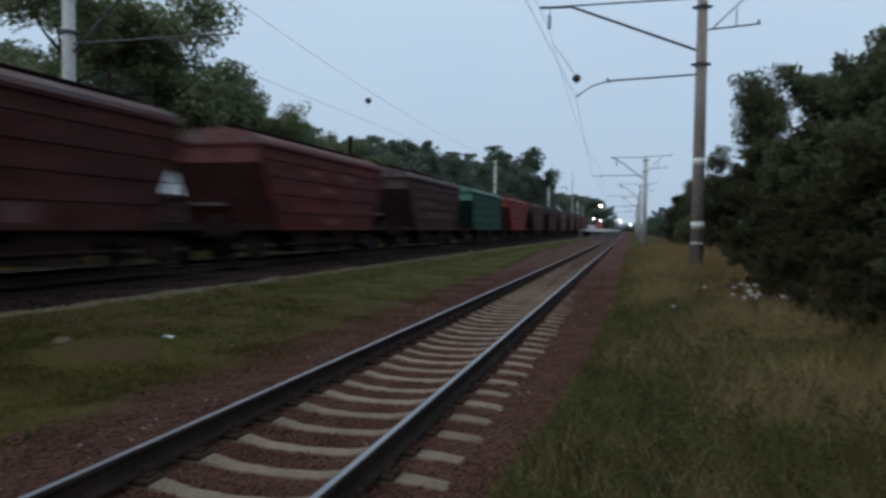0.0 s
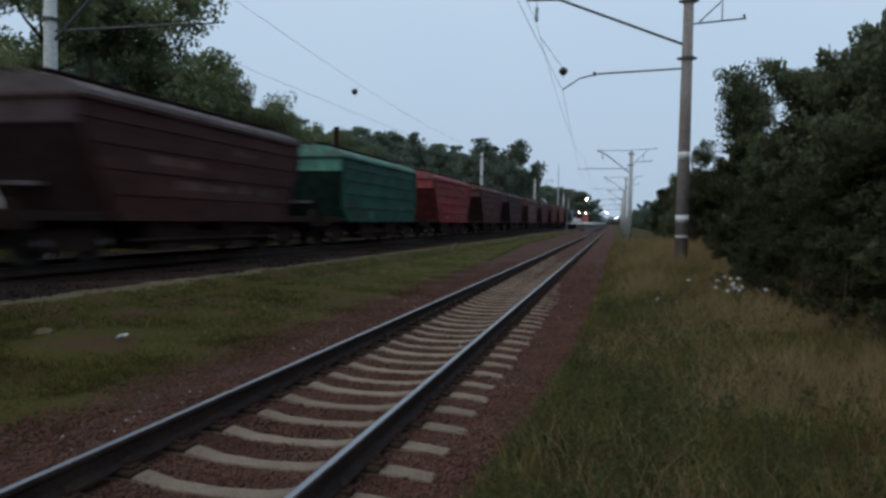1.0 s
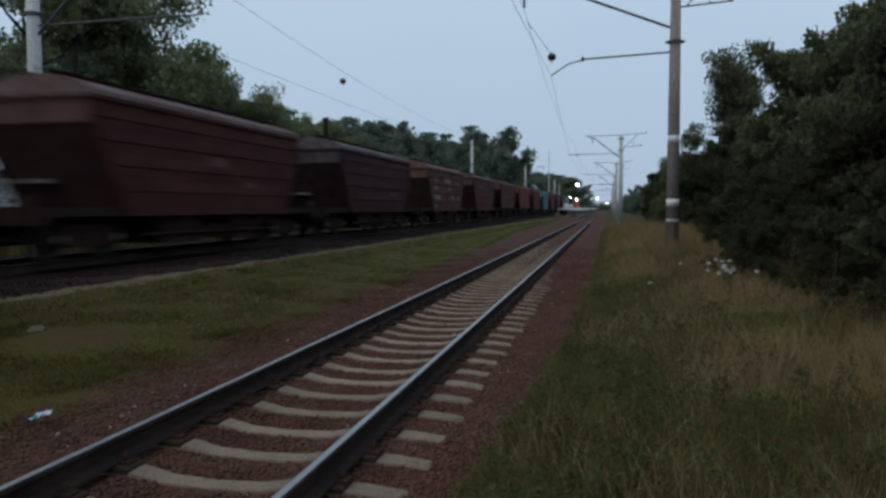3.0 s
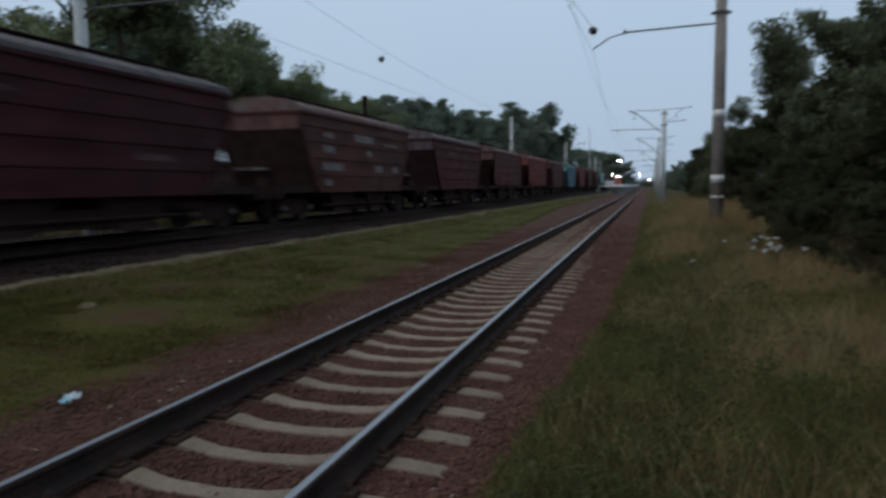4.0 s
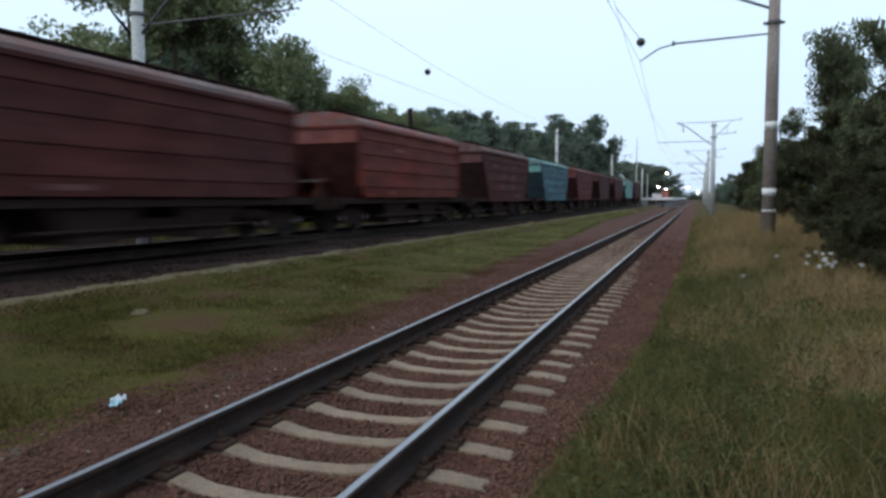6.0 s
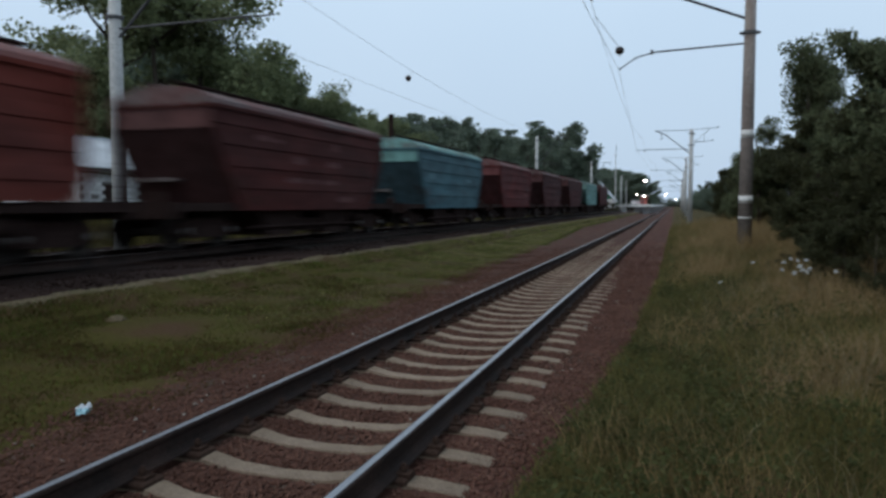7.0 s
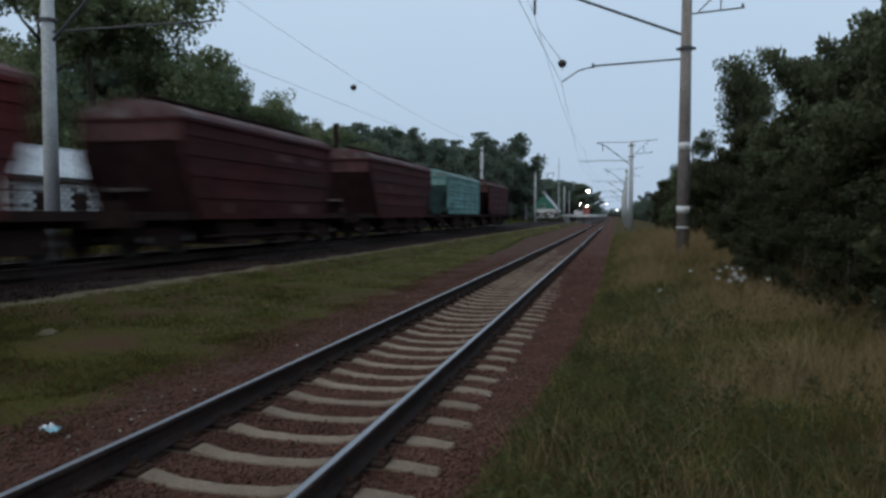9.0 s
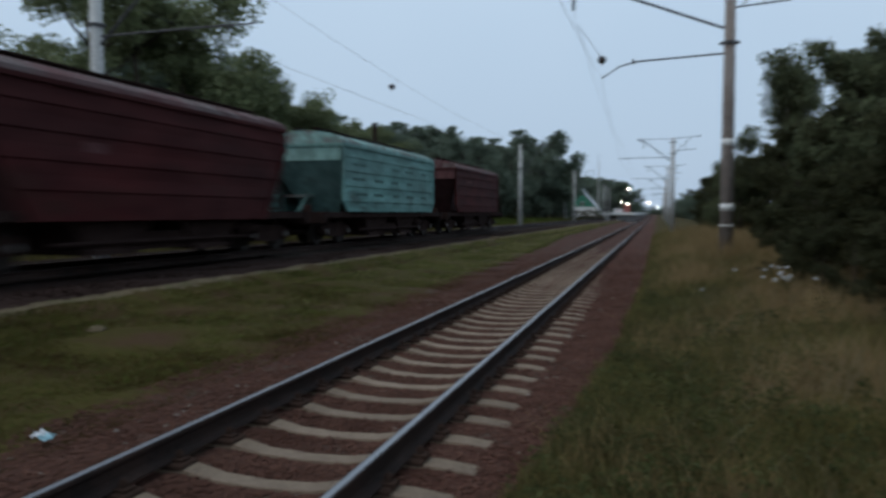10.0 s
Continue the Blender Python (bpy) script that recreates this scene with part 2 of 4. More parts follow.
def part(name, shape, mats, parent=None, label="", m=None, smooth=False):
    """One mesh object, under a thing or a part where one is given."""
    mats = mats if isinstance(mats, (list, tuple)) else [mats]
    data = shape if isinstance(shape, bpy.types.Mesh) else shape.mesh(name, mats, smooth)
    ob = new(name, data)
    if parent:
        ob.parent = parent
    if m is not None:
        ob.matrix_basis = m
    if label:
        ob["label"] = label
    return ob


def thing(name, label, category, m=None, group="", kind=""):
    ob = new(name)
    ob.empty_display_size = 0.3
    if m is not None:
        ob.matrix_basis = m
    return tagged(ob, label, category, group, kind)


def quads_mesh(name, verts, mat, per=4):
    """Many loose faces from one numpy array of their corners."""
    n = len(verts) // per
    me = bpy.data.meshes.new(name)
    me.vertices.add(n * per)
    me.vertices.foreach_set("co", np.ascontiguousarray(verts, dtype=np.float32).ravel())
    me.loops.add(n * per)
    me.loops.foreach_set("vertex_index", np.arange(n * per, dtype=np.int32))
    me.polygons.add(n)
    me.polygons.foreach_set("loop_start", np.arange(0, n * per, per, dtype=np.int32))
    me.polygons.foreach_set("loop_total", np.full(n, per, dtype=np.int32))
    me.materials.append(mat)
    me.update()
    me.validate()
    return me


# ---- the lie of the land ----
FREIGHT_TURN, FREIGHT_OFF, FREIGHT_Z = 0.616, 12.85, 0.45
FREIGHT = pose(EYE[0], 0, FREIGHT_Z, 0, 0, -FREIGHT_TURN) @ pose(-FREIGHT_OFF, 0, 0)
FS, FC = math.sin(radians(FREIGHT_TURN)), math.cos(radians(FREIGHT_TURN))


def turf_edge(y):
    """Where the meadow on the near side ends at the ballast, along the track."""
    return np.interp(y, [3, 5.6, 7.8, 10, 16.5, 25], [1.6, 1.85, 2.05, 2.15, 2.28, 2.35])


def strip_edge(y):
    """Where the turf between the tracks ends at the ballast."""
    return np.interp(y, [4, 14, 32, 56], [-2.2, -2.45, -3.0, -4.2])


def land(x, y):
    """The height of the ground: the low track bed, the grass strip rising to the freight bed, the rising meadow."""
    b = np.abs((x - EYE[0]) * FC - y * FS + FREIGHT_OFF)
    right = np.interp(x, [-60, -30, -16.5, -14, -8.2, -5.5, -3.4, -2.4, -1.42, -1.15, -0.55, -0.3, 0.3, 0.55, 1.15, 1.42, 1.75, 2.7, 4.5, 8, 30, 400],
                      [1.2, 0.9, 0.3, 0.2, 0.16, -0.06, -0.22, -0.24, -0.262, -0.235, -0.25, -0.285, -0.285, -0.25, -0.235, -0.262, -0.25, -0.22, 0.06, 0.32, 0.5, 0.8])
    bed = np.interp(b, [0, 1.6, 2.6, 3.75, 4.5, 5.6], [0.18, 0.18, 0.22, 0.21, 0.05, -2])
    # the sleepers sink into the stone a little way along the track
    right = right + np.interp(y, [20, 45], [0, 0.045]) * (np.abs(x) < 0.8) + np.interp(y, [11, 26], [0, 0.045]) * (np.abs(np.abs(x) - 1.3) < 0.4)
    return np.maximum(right, bed)

SHED = (-21.9, 24.4, 0.9)
PIPE = (-22.2, 0.1240)
HOUSE = (-17.0, 188, 2.2)
STONES = [(-5.6, 35.6, 0.2), (-5.3, 34.8, 0.15), (-5.8, 36.9, 0.18), (-6.0, 38.4, 0.24), (-4.9, 29.4, 0.14), (-5.1, 8.2, 0.14)]


def ground():
    """One sheet to the horizon, finer near the tracks."""
    xs = np.unique(np.concatenate([np.linspace(-4.5, 5, 120), np.linspace(-17, -4.5, 110), np.linspace(5, 30, 40), [-3000, -900, -300, -120, -60, -40, -30, -24, -20, 45, 80, 160, 400, 1000, 3000]]))
    ys = np.unique(np.concatenate([np.linspace(-8, 30, 200), np.linspace(30, 130, 120), [-1500, -300, -80, -40, -20, 160, 200, 260, 330, 420, 600, 900, 1500, 3000, 4500]]))
    gx, gy = np.meshgrid(xs, ys)
    gz = land(gx, gy)
    rough = np.array([[noise.noise((x * 0.8, y * 0.8, 0)) * 0.05 + noise.noise((x * 3, y * 3, 5)) * 0.018 for x in xs] for y in ys])
    off_bed = np.clip((np.abs(gx) - 1.9) / 0.6, 0.15, 1)
    b = np.abs((gx - EYE[0]) * FC - gy * FS + FREIGHT_OFF)
    gz = gz + rough * off_bed * np.where(b < 2.2, 0.2, 1)
    nx = len(xs)
    s = Shape()
    s.v = [tuple(p) for p in np.stack([gx, gy, gz], -1).reshape(-1, 3)]
    for j in range(len(ys) - 1):
        for i in range(nx - 1):
            a = j * nx + i
            cx, cy = (xs[i] + xs[i + 1]) / 2, (ys[j] + ys[j + 1]) / 2
            bb = abs((cx - EYE[0]) * FC - cy * FS + FREIGHT_OFF)
            edge = 0.22 * noise.noise((cx * 1.3, cy * 0.9, 3)) + 0.1 * noise.noise((cx * 5, cy * 5, 7))
            near = strip_edge(cy) + edge < cx < turf_edge(cy) + edge
            s.f.append((a, a + 1, a + nx + 1, a + nx))
            crest_line = cx > -10 and 3.70 + edge * 0.5 < bb < 3.93 + edge * 1.2
            # the shade-coloured bed also runs out behind the freight track
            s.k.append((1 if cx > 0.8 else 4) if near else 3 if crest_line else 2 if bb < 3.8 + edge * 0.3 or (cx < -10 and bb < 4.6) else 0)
    ob = part("ground", s, [TURF, BALLAST_BED, SHADED_BED, DUST, BROWN_BED], smooth=True)
    tagged(ob, "turf and soil between the tracks, with stony reddish track beds", "ground", kind="structure")


ground()

RAIL = [(-0.075, 0), (0.075, 0), (0.075, 0.012), (0.02, 0.03), (0.0095, 0.05), (0.0095, 0.125), (0.034, 0.142), (0.037, 0.150),
        (0.037, 0.168), (0.033, 0.176), (0.024, 0.180), (-0.024, 0.180), (-0.033, 0.176), (-0.037, 0.168), (-0.037, 0.150),
        (-0.034, 0.142), (-0.0095, 0.125), (-0.0095, 0.05), (-0.02, 0.03), (-0.075, 0.012)]


def rail_shape(y0, y1, step=12.5):
    s = Shape()
    n = len(RAIL)
    y = y0
    while y < y1 - 0.1:
        ye = min(y + step, y1) - 0.008
        pts = [(x, yy, z - 0.18) for yy in (y, ye) for x, z in RAIL]
        faces, kinds = [], []
        for i in range(n):
            j = (i + 1) % n
            faces.append((i, j, n + j, n + i))
            kinds.append(1 if i == 10 else 0)
        faces += [tuple(reversed(range(n))), tuple(range(n, 2 * n))]
        s.add(pts, faces)
        s.k[-len(faces):] = kinds + [0, 0]
        y = ye + 0.008
    return s


def sleeper_shape():
    """A concrete sleeper: high rail seats, a lower waist, sloping shoulders."""
    stations = [(-1.37, -0.262, 0.135), (-1.31, -0.23, 0.15), (-1.06, -0.205, 0.15), (-0.58, -0.205, 0.145), (-0.36, -0.25, 0.13), (0, -0.266, 0.125)]
    stations = [(x, z, w * 0.72) for x, z, w in stations]
    stations += [(-x, z, w) for x, z, w in reversed(stations[:-1])]
    rings = []
    for x, z, w in stations:
        t = w * 0.86
        rings.append([(x, -w, -0.37), (x, w, -0.37), (x, w * 0.92, z - 0.04), (x, t, z - 0.006), (x, t * 0.85, z), (x, -t * 0.85, z), (x, -t, z - 0.006), (x, -w * 0.92, z - 0.04)])
    return Shape().loft([list(reversed(r)) for r in rings])


def clip_shape():
    """A broad rail plate with its bolt and clamp on both sides of the rail foot."""
    s = Shape()
    s.chamfered(-0.16, 0.20, -0.10, 0.10, -0.215, -0.176, 0.012)
    for q in (-1, 1):
        s.box(q * 0.115 - 0.05, q * 0.115 + 0.05, -0.05, 0.05, -0.185, -0.155)
        s.tube([(q * 0.11, 0, -0.16), (q * 0.11, 0, -0.10)], 0.016, n=6)
        s.tube([(q * 0.11, 0, -0.135), (q * 0.11, 0, -0.115)], 0.028, n=6)
    return s


def track(name, label, m, y0, y1, pitch, first, clips, concrete):
    root = thing(name, label, "railway track", m, kind="structure")
    rail = rail_shape(0, 12.5).mesh("rail", [RAIL_SIDE, RAIL_TOP])
    for q in (-1, 1):
        for k in range(int((y1 - y0) / 12.5)):
            part("rail", rail, [], root, "worn steel rail with a polished running surface", pose(q * 0.797, y0 + k * 12.5, 0))
    sleeper = sleeper_shape().mesh("sleeper", [concrete])
    clip = clip_shape().mesh("rail_clip", [PLATE_RUST])
    rnd = random.Random(5)
    for i in range(int((y1 - first) / pitch)):
        y = first + i * pitch
        if i >= 300:
            break
        ob = part("sleeper", sleeper, [], root, "", pose(rnd.uniform(-0.02, 0.02), y + rnd.uniform(-0.012, 0.012), rnd.uniform(-0.008, 0.004), 0, 0, rnd.uniform(-0.6, 0.6)))
        if i < clips:
            for q in (-1, 1):
                part("rail_clip", clip, [], ob, "", pose(q * 0.797, 0, 0, 0, 0, 0 if q < 0 else 180))
    return root


track("railway_track", "single track of worn rails on pale concrete sleepers in reddish ballast", pose(0, 0, 0), -6, 420, 0.57, -5.46, 150, CONCRETE)
track("railway_track", "freight track on a raised ballast bed beside the grass strip", FREIGHT, -60, 420, 0.545, 20.0, 0, SHADED_CONCRETE)


def stones(name, label, count, pick, size, seed, mat=None):
    """Loose crushed stones, each a squat irregular octahedron."""
    rs = np.random.RandomState(seed)
    x, y = pick(rs, count)
    count = len(x)
    z = land(x, y)
    r = size * rs.uniform(0.5, 1.25, count)
    base = np.array([(1, 0, 0), (0, 1, 0), (-1, 0, 0), (0, -1, 0), (0, 0, 0.75), (0, 0, -0.6)])
    tri = np.array([(0, 1, 4), (1, 2, 4), (2, 3, 4), (3, 0, 4), (1, 0, 5), (2, 1, 5), (3, 2, 5), (0, 3, 5)])
    v = base[None] * r[:, None, None] * rs.uniform(0.6, 1.3, (count, 6, 1))
    a = rs.uniform(0, 6.28, count)
    ca, sa = np.cos(a)[:, None], np.sin(a)[:, None]
    vx, vy = v[..., 0] * ca - v[..., 1] * sa, v[..., 0] * sa + v[..., 1] * ca
    tilt = rs.uniform(-0.5, 0.5, count)[:, None]
    vz = v[..., 2] + tilt * vx
    pts = np.stack([vx + x[:, None], vy + y[:, None], vz + z[:, None] + r[:, None] * 0.15], -1)
    me = bpy.data.meshes.new(name)
    me.vertices.add(count * 6)
    me.vertices.foreach_set("co", pts.astype(np.float32).ravel())
    idx = (tri[None] + 6 * np.arange(count)[:, None, None]).reshape(-1)
    me.loops.add(len(idx))
    me.loops.foreach_set("vertex_index", idx.astype(np.int32))
    me.polygons.add(len(idx) // 3)
    me.polygons.foreach_set("loop_start", np.arange(0, len(idx), 3, dtype=np.int32))
    me.polygons.foreach_set("loop_total", np.full(len(idx) // 3, 3, dtype=np.int32))
    me.materials.append(mat or BALLAST)
    me.update()
    me.validate()
    tagged(new(name, me), label, "ballast", kind="stuff")


def near_bed(rs, n):
    y = 1.2 + 34 * rs.beta(1, 2.2, n)
    side = rs.rand(n)
    x = np.where(side < 0.6, rs.uniform(-0.72, 0.72, n), -0.85 + (strip_edge(y) + 0.55) * rs.rand(n))
    slot = (y - 0.24 + 0.285) % 0.57 - 0.285
    ok = (np.abs(slot) > 0.095) | (np.abs(x) > 1.36) | (rs.rand(n) < 0.04)
    return x[ok], y[ok]


def near_shoulder(rs, n):
    y = 1.2 + 34 * rs.beta(1, 2.2, n)
    x = 0.85 + (turf_edge(y) - 0.75) * rs.rand(n)
    slot = (y - 0.24 + 0.285) % 0.57 - 0.285
    ok = (np.abs(slot) > 0.095) | (np.abs(x) > 1.30) | (rs.rand(n) < 0.05)
    return x[ok], y[ok]


def pale_chips(rs, n):
    y = 2.5 + 16 * rs.beta(1, 1.8, n)
    return np.where(rs.rand(n) < 0.6, rs.uniform(-2.3, -0.9, n), np.where(rs.rand(n) < 0.5, rs.uniform(-0.6, 0.6, n), rs.uniform(1.25, 1.7, n))), y


def bed_behind(rs, n):
    y = rs.uniform(-5.8, 1.2, n)
    x = np.where(rs.rand(n) < 0.45, rs.uniform(-0.72, 0.72, n), np.where(rs.rand(n) < 0.5, rs.uniform(0.85, 1.7, n), rs.uniform(-2.3, -0.85, n)))
    slot = (y - 0.24 + 0.285) % 0.57 - 0.285
    ok = (np.abs(slot) > 0.10) | (np.abs(x) > 1.36)
    return x[ok], y[ok]


def freight_bed(rs, n):
    y = rs.uniform(3, 75, n)
    s = rs.uniform(1.6, 3.7, n)
    return EYE[0] - FREIGHT_OFF * FC + s * FC + y * FS, y


stones("ballast_stones", "brown weathered ballast between the rails and towards the grass strip", 46000, near_bed, 0.026, 3, BALLAST_BROWN)
stones("ballast_stones", "reddish crushed granite ballast on the shoulder by the meadow", 17000, near_shoulder, 0.026, 7)
stones("ballast_stones", "pale chipped stones scattered over the ballast", 130, pale_chips, 0.026, 8, BALLAST_PALE)
stones("ballast_stones", "reddish crushed granite ballast round the sleeper ends", 14000, bed_behind, 0.026, 6)
# the shoulder stones share the bed's shade colour
stones("ballast_stones", "crushed stone on the shoulder of the freight track", 9000, freight_bed, 0.03, 4, SHADED_BED)


# ---- grass ----
def patchy(x, y, scale, seed):
    return np.array([noise.noise((a * scale, b * scale, seed)) for a, b in zip(x, y)])


def blades(name, label, mat, count, pick, height, width, lean, seed, category="grass"):
    """Bent grass blades: two faces each, a tapering quad and its tip, standing on the ground."""
    rs = np.random.RandomState(seed)
    x, y = pick(rs, count)
    z = land(x, y) - 0.02
    n = len(x)
    tuft = 0.85 + 0.7 * patchy(x, y, 1.1, seed) * (height > 0.15)
    h = height * tuft * rs.uniform(0.45, 1.25, n) * (1 + 0.6 * np.clip((y - 9) / 12, 0, 1) * (x > 2.8))
    w = width * rs.uniform(0.7, 1.4, n) * (1 + y / 22)
    a = rs.uniform(0, 6.28, n)
    side = np.stack([np.cos(a), np.sin(a), np.zeros(n)], -1)
    bend = rs.uniform(0, 6.28, n)
    go = np.stack([np.cos(bend), np.sin(bend), np.zeros(n)], -1) * (lean * h * rs.uniform(0.2, 1, n))[:, None]
    root = np.stack([x, y, z], -1)
    up = np.array([0, 0, 1.0])
    mid, tip = root + go * 0.35 + up * (h * 0.6)[:, None], root + go + up * h[:, None]
    sw = side * w[:, None]
    q1 = np.stack([root - sw * 0.5, root + sw * 0.5, mid + sw * 0.4, mid - sw * 0.4], 1)
    q2 = np.stack([mid - sw * 0.4, mid + sw * 0.4, tip + sw * 0.06, tip - sw * 0.06], 1)
    ob = new(name, quads_mesh(name, np.stack([q1, q2], 1).reshape(-1, 3), mat))
    tagged(ob, label, category, kind="stuff")


def meadow(rs, n, keep, seed, x1=9.0):
    y = 2.6 + 70 * rs.beta(1, 3.4, n)
    x0 = turf_edge(y) + 0.1
    x = x0 + (x1 - x0) * rs.beta(1.0, 1.3, n)
    dryness = (x - np.interp(y, [3, 8, 14, 25], [3.7, 3.9, 3.9, 3.8])) * 0.25 + patchy(x, y, 0.5, seed) * 1.5 + patchy(x, y, 1.7, seed + 3) * 0.5
    ok = dryness * keep + rs.uniform(-0.5, 0.45, n) > 0
    return x[ok], y[ok]


def before_crest(x, y):
    """On the strip's side of the freight bed's edge."""
    return (x - EYE[0]) * FC - y * FS + FREIGHT_OFF > 3.92


def strip(rs, n):
    y = 1.5 + 110 * rs.beta(1, 2.4, n)
    x = strip_edge(y) - (7.9 + strip_edge(y)) * rs.rand(n) + rs.normal(0, 0.12, n)
    ok = (patchy(x, y, 0.6, 12) * 1.1 + rs.uniform(-0.75, 1.3, n) - np.interp(y, [2, 7], [0.3, 0]) > 0) & before_crest(x, y)
    return x[ok], y[ok]


def strip_far(rs, n):
    y = 9 + 90 * rs.beta(1.2, 1.6, n)
    x = strip_edge(y) - 0.2 - (7.9 + strip_edge(y)) * rs.rand(n)
    ok = patchy(x, y, 0.35, 41) + rs.uniform(-0.5, 0.2, n) + np.clip((y - 14) / 30, 0, 0.5) > 0
    ok &= before_crest(x, y)
    return x[ok], y[ok]


def strip_withered(rs, n):
    y = 1.5 + 20 * rs.beta(1, 2.0, n)
    x = strip_edge(y) + 0.35 - (7.9 + strip_edge(y)) * rs.beta(0.8, 1.3, n)
    ok = patchy(x, y, 0.7, 52) + rs.uniform(-0.7, 0.7, n) + np.interp(y, [2, 6, 14], [0.35, 0.1, -0.2]) > 0
    ok &= before_crest(x, y)
    return x[ok], y[ok]


def verge(rs, n):
    y = 20 + 130 * rs.rand(n)
    x = rs.uniform(-26, -14.5, n)
    return x, y


def verge_behind(rs, n):
    y = rs.uniform(-5.8, 2.8, n)
    x = rs.uniform(1.7, 8.5, n)
    ok = np.hypot(x - EYE[0], y) > 0.5
    return x[ok], y[ok]


def strip_behind(rs, n):
    y = rs.uniform(-5.8, 1.8, n)
    x = rs.uniform(-7.8, -2.2, n)
    ok = patchy(x, y, 0.6, 12) * 1.2 + rs.uniform(-0.4, 0.45, n) > 0
    return x[ok], y[ok]


def fringe(rs, n):
    y = 2.6 + 60 * rs.beta(1, 2.5, n)
    x = turf_edge(y) + np.abs(rs.normal(0, 0.45, n)) - 0.08
    return x, y


blades("turf_grass", "short patchy green turf between the two tracks", GRASS_SHORT, 230000, strip, 0.055, 0.010, 0.9, 21)
blades("turf_grass", "yellowed thin turf further along the strip", GRASS_PALE, 120000, strip_far, 0.065, 0.009, 0.9, 36)
blades("turf_grass", "withered brown turf at the ballast's edge", GRASS_WITHERED, 110000, strip_withered, 0.055, 0.010, 0.9, 37)
blades("meadow_grass", "tall dry straw-coloured grass on the verge", GRASS_DRY, 75000, lambda r, n: meadow(r, n, 1, 2), 0.44, 0.0038, 0.95, 22)
blades("meadow_grass", "tall green weeds and grass on the verge", GRASS_GREEN, 95000, lambda r, n: meadow(r, n, -1, 2), 0.30, 0.0055, 0.9, 23)
blades("meadow_grass", "trodden green and straw grass on the verge", GRASS_GREEN, 42000, verge_behind, 0.24, 0.006, 0.9, 33)
blades("turf_grass", "short patchy turf beside the ballast", GRASS_SHORT, 9000, strip_behind, 0.055, 0.010, 0.9, 34)
blades("verge_grass", "low green weeds along the edge of the ballast", GRASS_GREEN, 22000, fringe, 0.2, 0.010, 0.8, 24)
blades("verge_grass", "rough grass behind the freight track", GRASS_SHORT, 15000, verge, 0.35, 0.02, 0.6, 25)


def seed_stalks(rs, n):
    y = 2.8 + 22 * rs.beta(1, 2.2, n)
    x = turf_edge(y) + 0.5 + 5.5 * rs.beta(1.4, 1.2, n)
    ok = patchy(x, y, 0.5, 8) + rs.uniform(-0.2, 0.3, n) > 0.1
    return x[ok], y[ok]


def crest(rs, n):
    y = rs.uniform(3, 90, n)
    s = rs.normal(3.9, 0.13, n)
    return EYE[0] - FREIGHT_OFF * FC + s * FC + y * FS, y


def back_weeds(rs, n):
    return rs.uniform(-19, -14.4, n), rs.uniform(4, 60, n)


STRAW = leaf_material("bleached_straw", (0.34, 0.28, 0.17), (0.48, 0.40, 0.26))
blades("verge_grass", "dry pale grass along the crest of the freight bed", STRAW, 5000, crest, 0.06, 0.006, 0.9, 28)
blades("verge_grass", "tall weeds behind the freight track", GRASS_GREEN, 14000, back_weeds, 0.85, 0.02, 0.5, 29)
blades("dry_stalks", "bleached dry grass stalks standing out of the meadow", STRAW, 6500, seed_stalks, 0.42, 0.0035, 0.9, 27)


# ---- trees ----
def leaf_cloud(rs, centres, radii, per, leaf):
    """Small pointed leaves round the clump centres, as loose four-cornered faces."""
    n = len(centres) * per
    c = np.repeat(centres, per, 0)
    r = np.repeat(radii, per)
    d = rs.normal(0, 1, (n, 3))
    d /= np.linalg.norm(d, axis=1)[:, None]
    p = c + d * (r * rs.rand(n) ** 0.45)[:, None] * (1, 1, 0.75)
    u = rs.normal(0, 1, (n, 3))
    u /= np.linalg.norm(u, axis=1)[:, None]
    w = np.cross(u, rs.normal(0, 1, (n, 3)))
    w /= np.linalg.norm(w, axis=1)[:, None]
    s = (leaf * rs.uniform(0.6, 1.4, n))[:, None]
    return np.stack([p - u * s, p + w * s * 0.55, p + u * s, p - w * s * 0.55], 1).reshape(-1, 3)


def tree_meshes(seed, height, spread_r, bare, clumps, per, leaf, mat):
    rs = np.random.RandomState(seed)
    trunk = Shape()
    top = np.array([rs.uniform(-0.4, 0.4), rs.uniform(-0.4, 0.4), height * 0.8])
    trunk.tube([(0, 0, -0.3), (0.05, 0.02, height * 0.2), tuple(top * (0.5, 0.5, 0.6)), tuple(top)], height * 0.022, height * 0.004, 8)
    centres, radii = [], []
    limbs = max(7, clumps // 12)
    for i in range(limbs):
        a, f = 2.4 * i + rs.uniform(-0.4, 0.4), rs.uniform(bare, 0.95)
        reach = spread_r * rs.uniform(0.6, 1.05) * math.sqrt(max(0.08, 1 - ((f - 0.5) / 0.56) ** 2))
        start = np.array([0, 0, height * max(bare * 0.7, f - 0.2)])
        end = np.array([math.cos(a) * reach, math.sin(a) * reach, height * f])
        mid = (start + end) / 2 + (0, 0, -0.03 * height)
        trunk.tube([tuple(start), tuple(mid), tuple(end)], height * 0.008, height * 0.002, 5)
        for k in range(clumps // limbs):
            q = rs.uniform(0.35, 1.05)
            centres.append(start + (end - start) * q + np.clip(rs.normal(0, 0.06 * height, 3), -0.09 * height, 0.09 * height) * (1, 1, 0.7))
            radii.append(height * rs.uniform(0.045, 0.10))
    crown = leaf_cloud(rs, np.array(centres), np.array(radii), per, leaf)
    crown[:, 2] = np.minimum(crown[:, 2], height * 1.0 + rs.uniform(-0.5, 0, len(crown)))
    return trunk.mesh("trunk", [BARK], True), quads_mesh("crown", crown, mat)


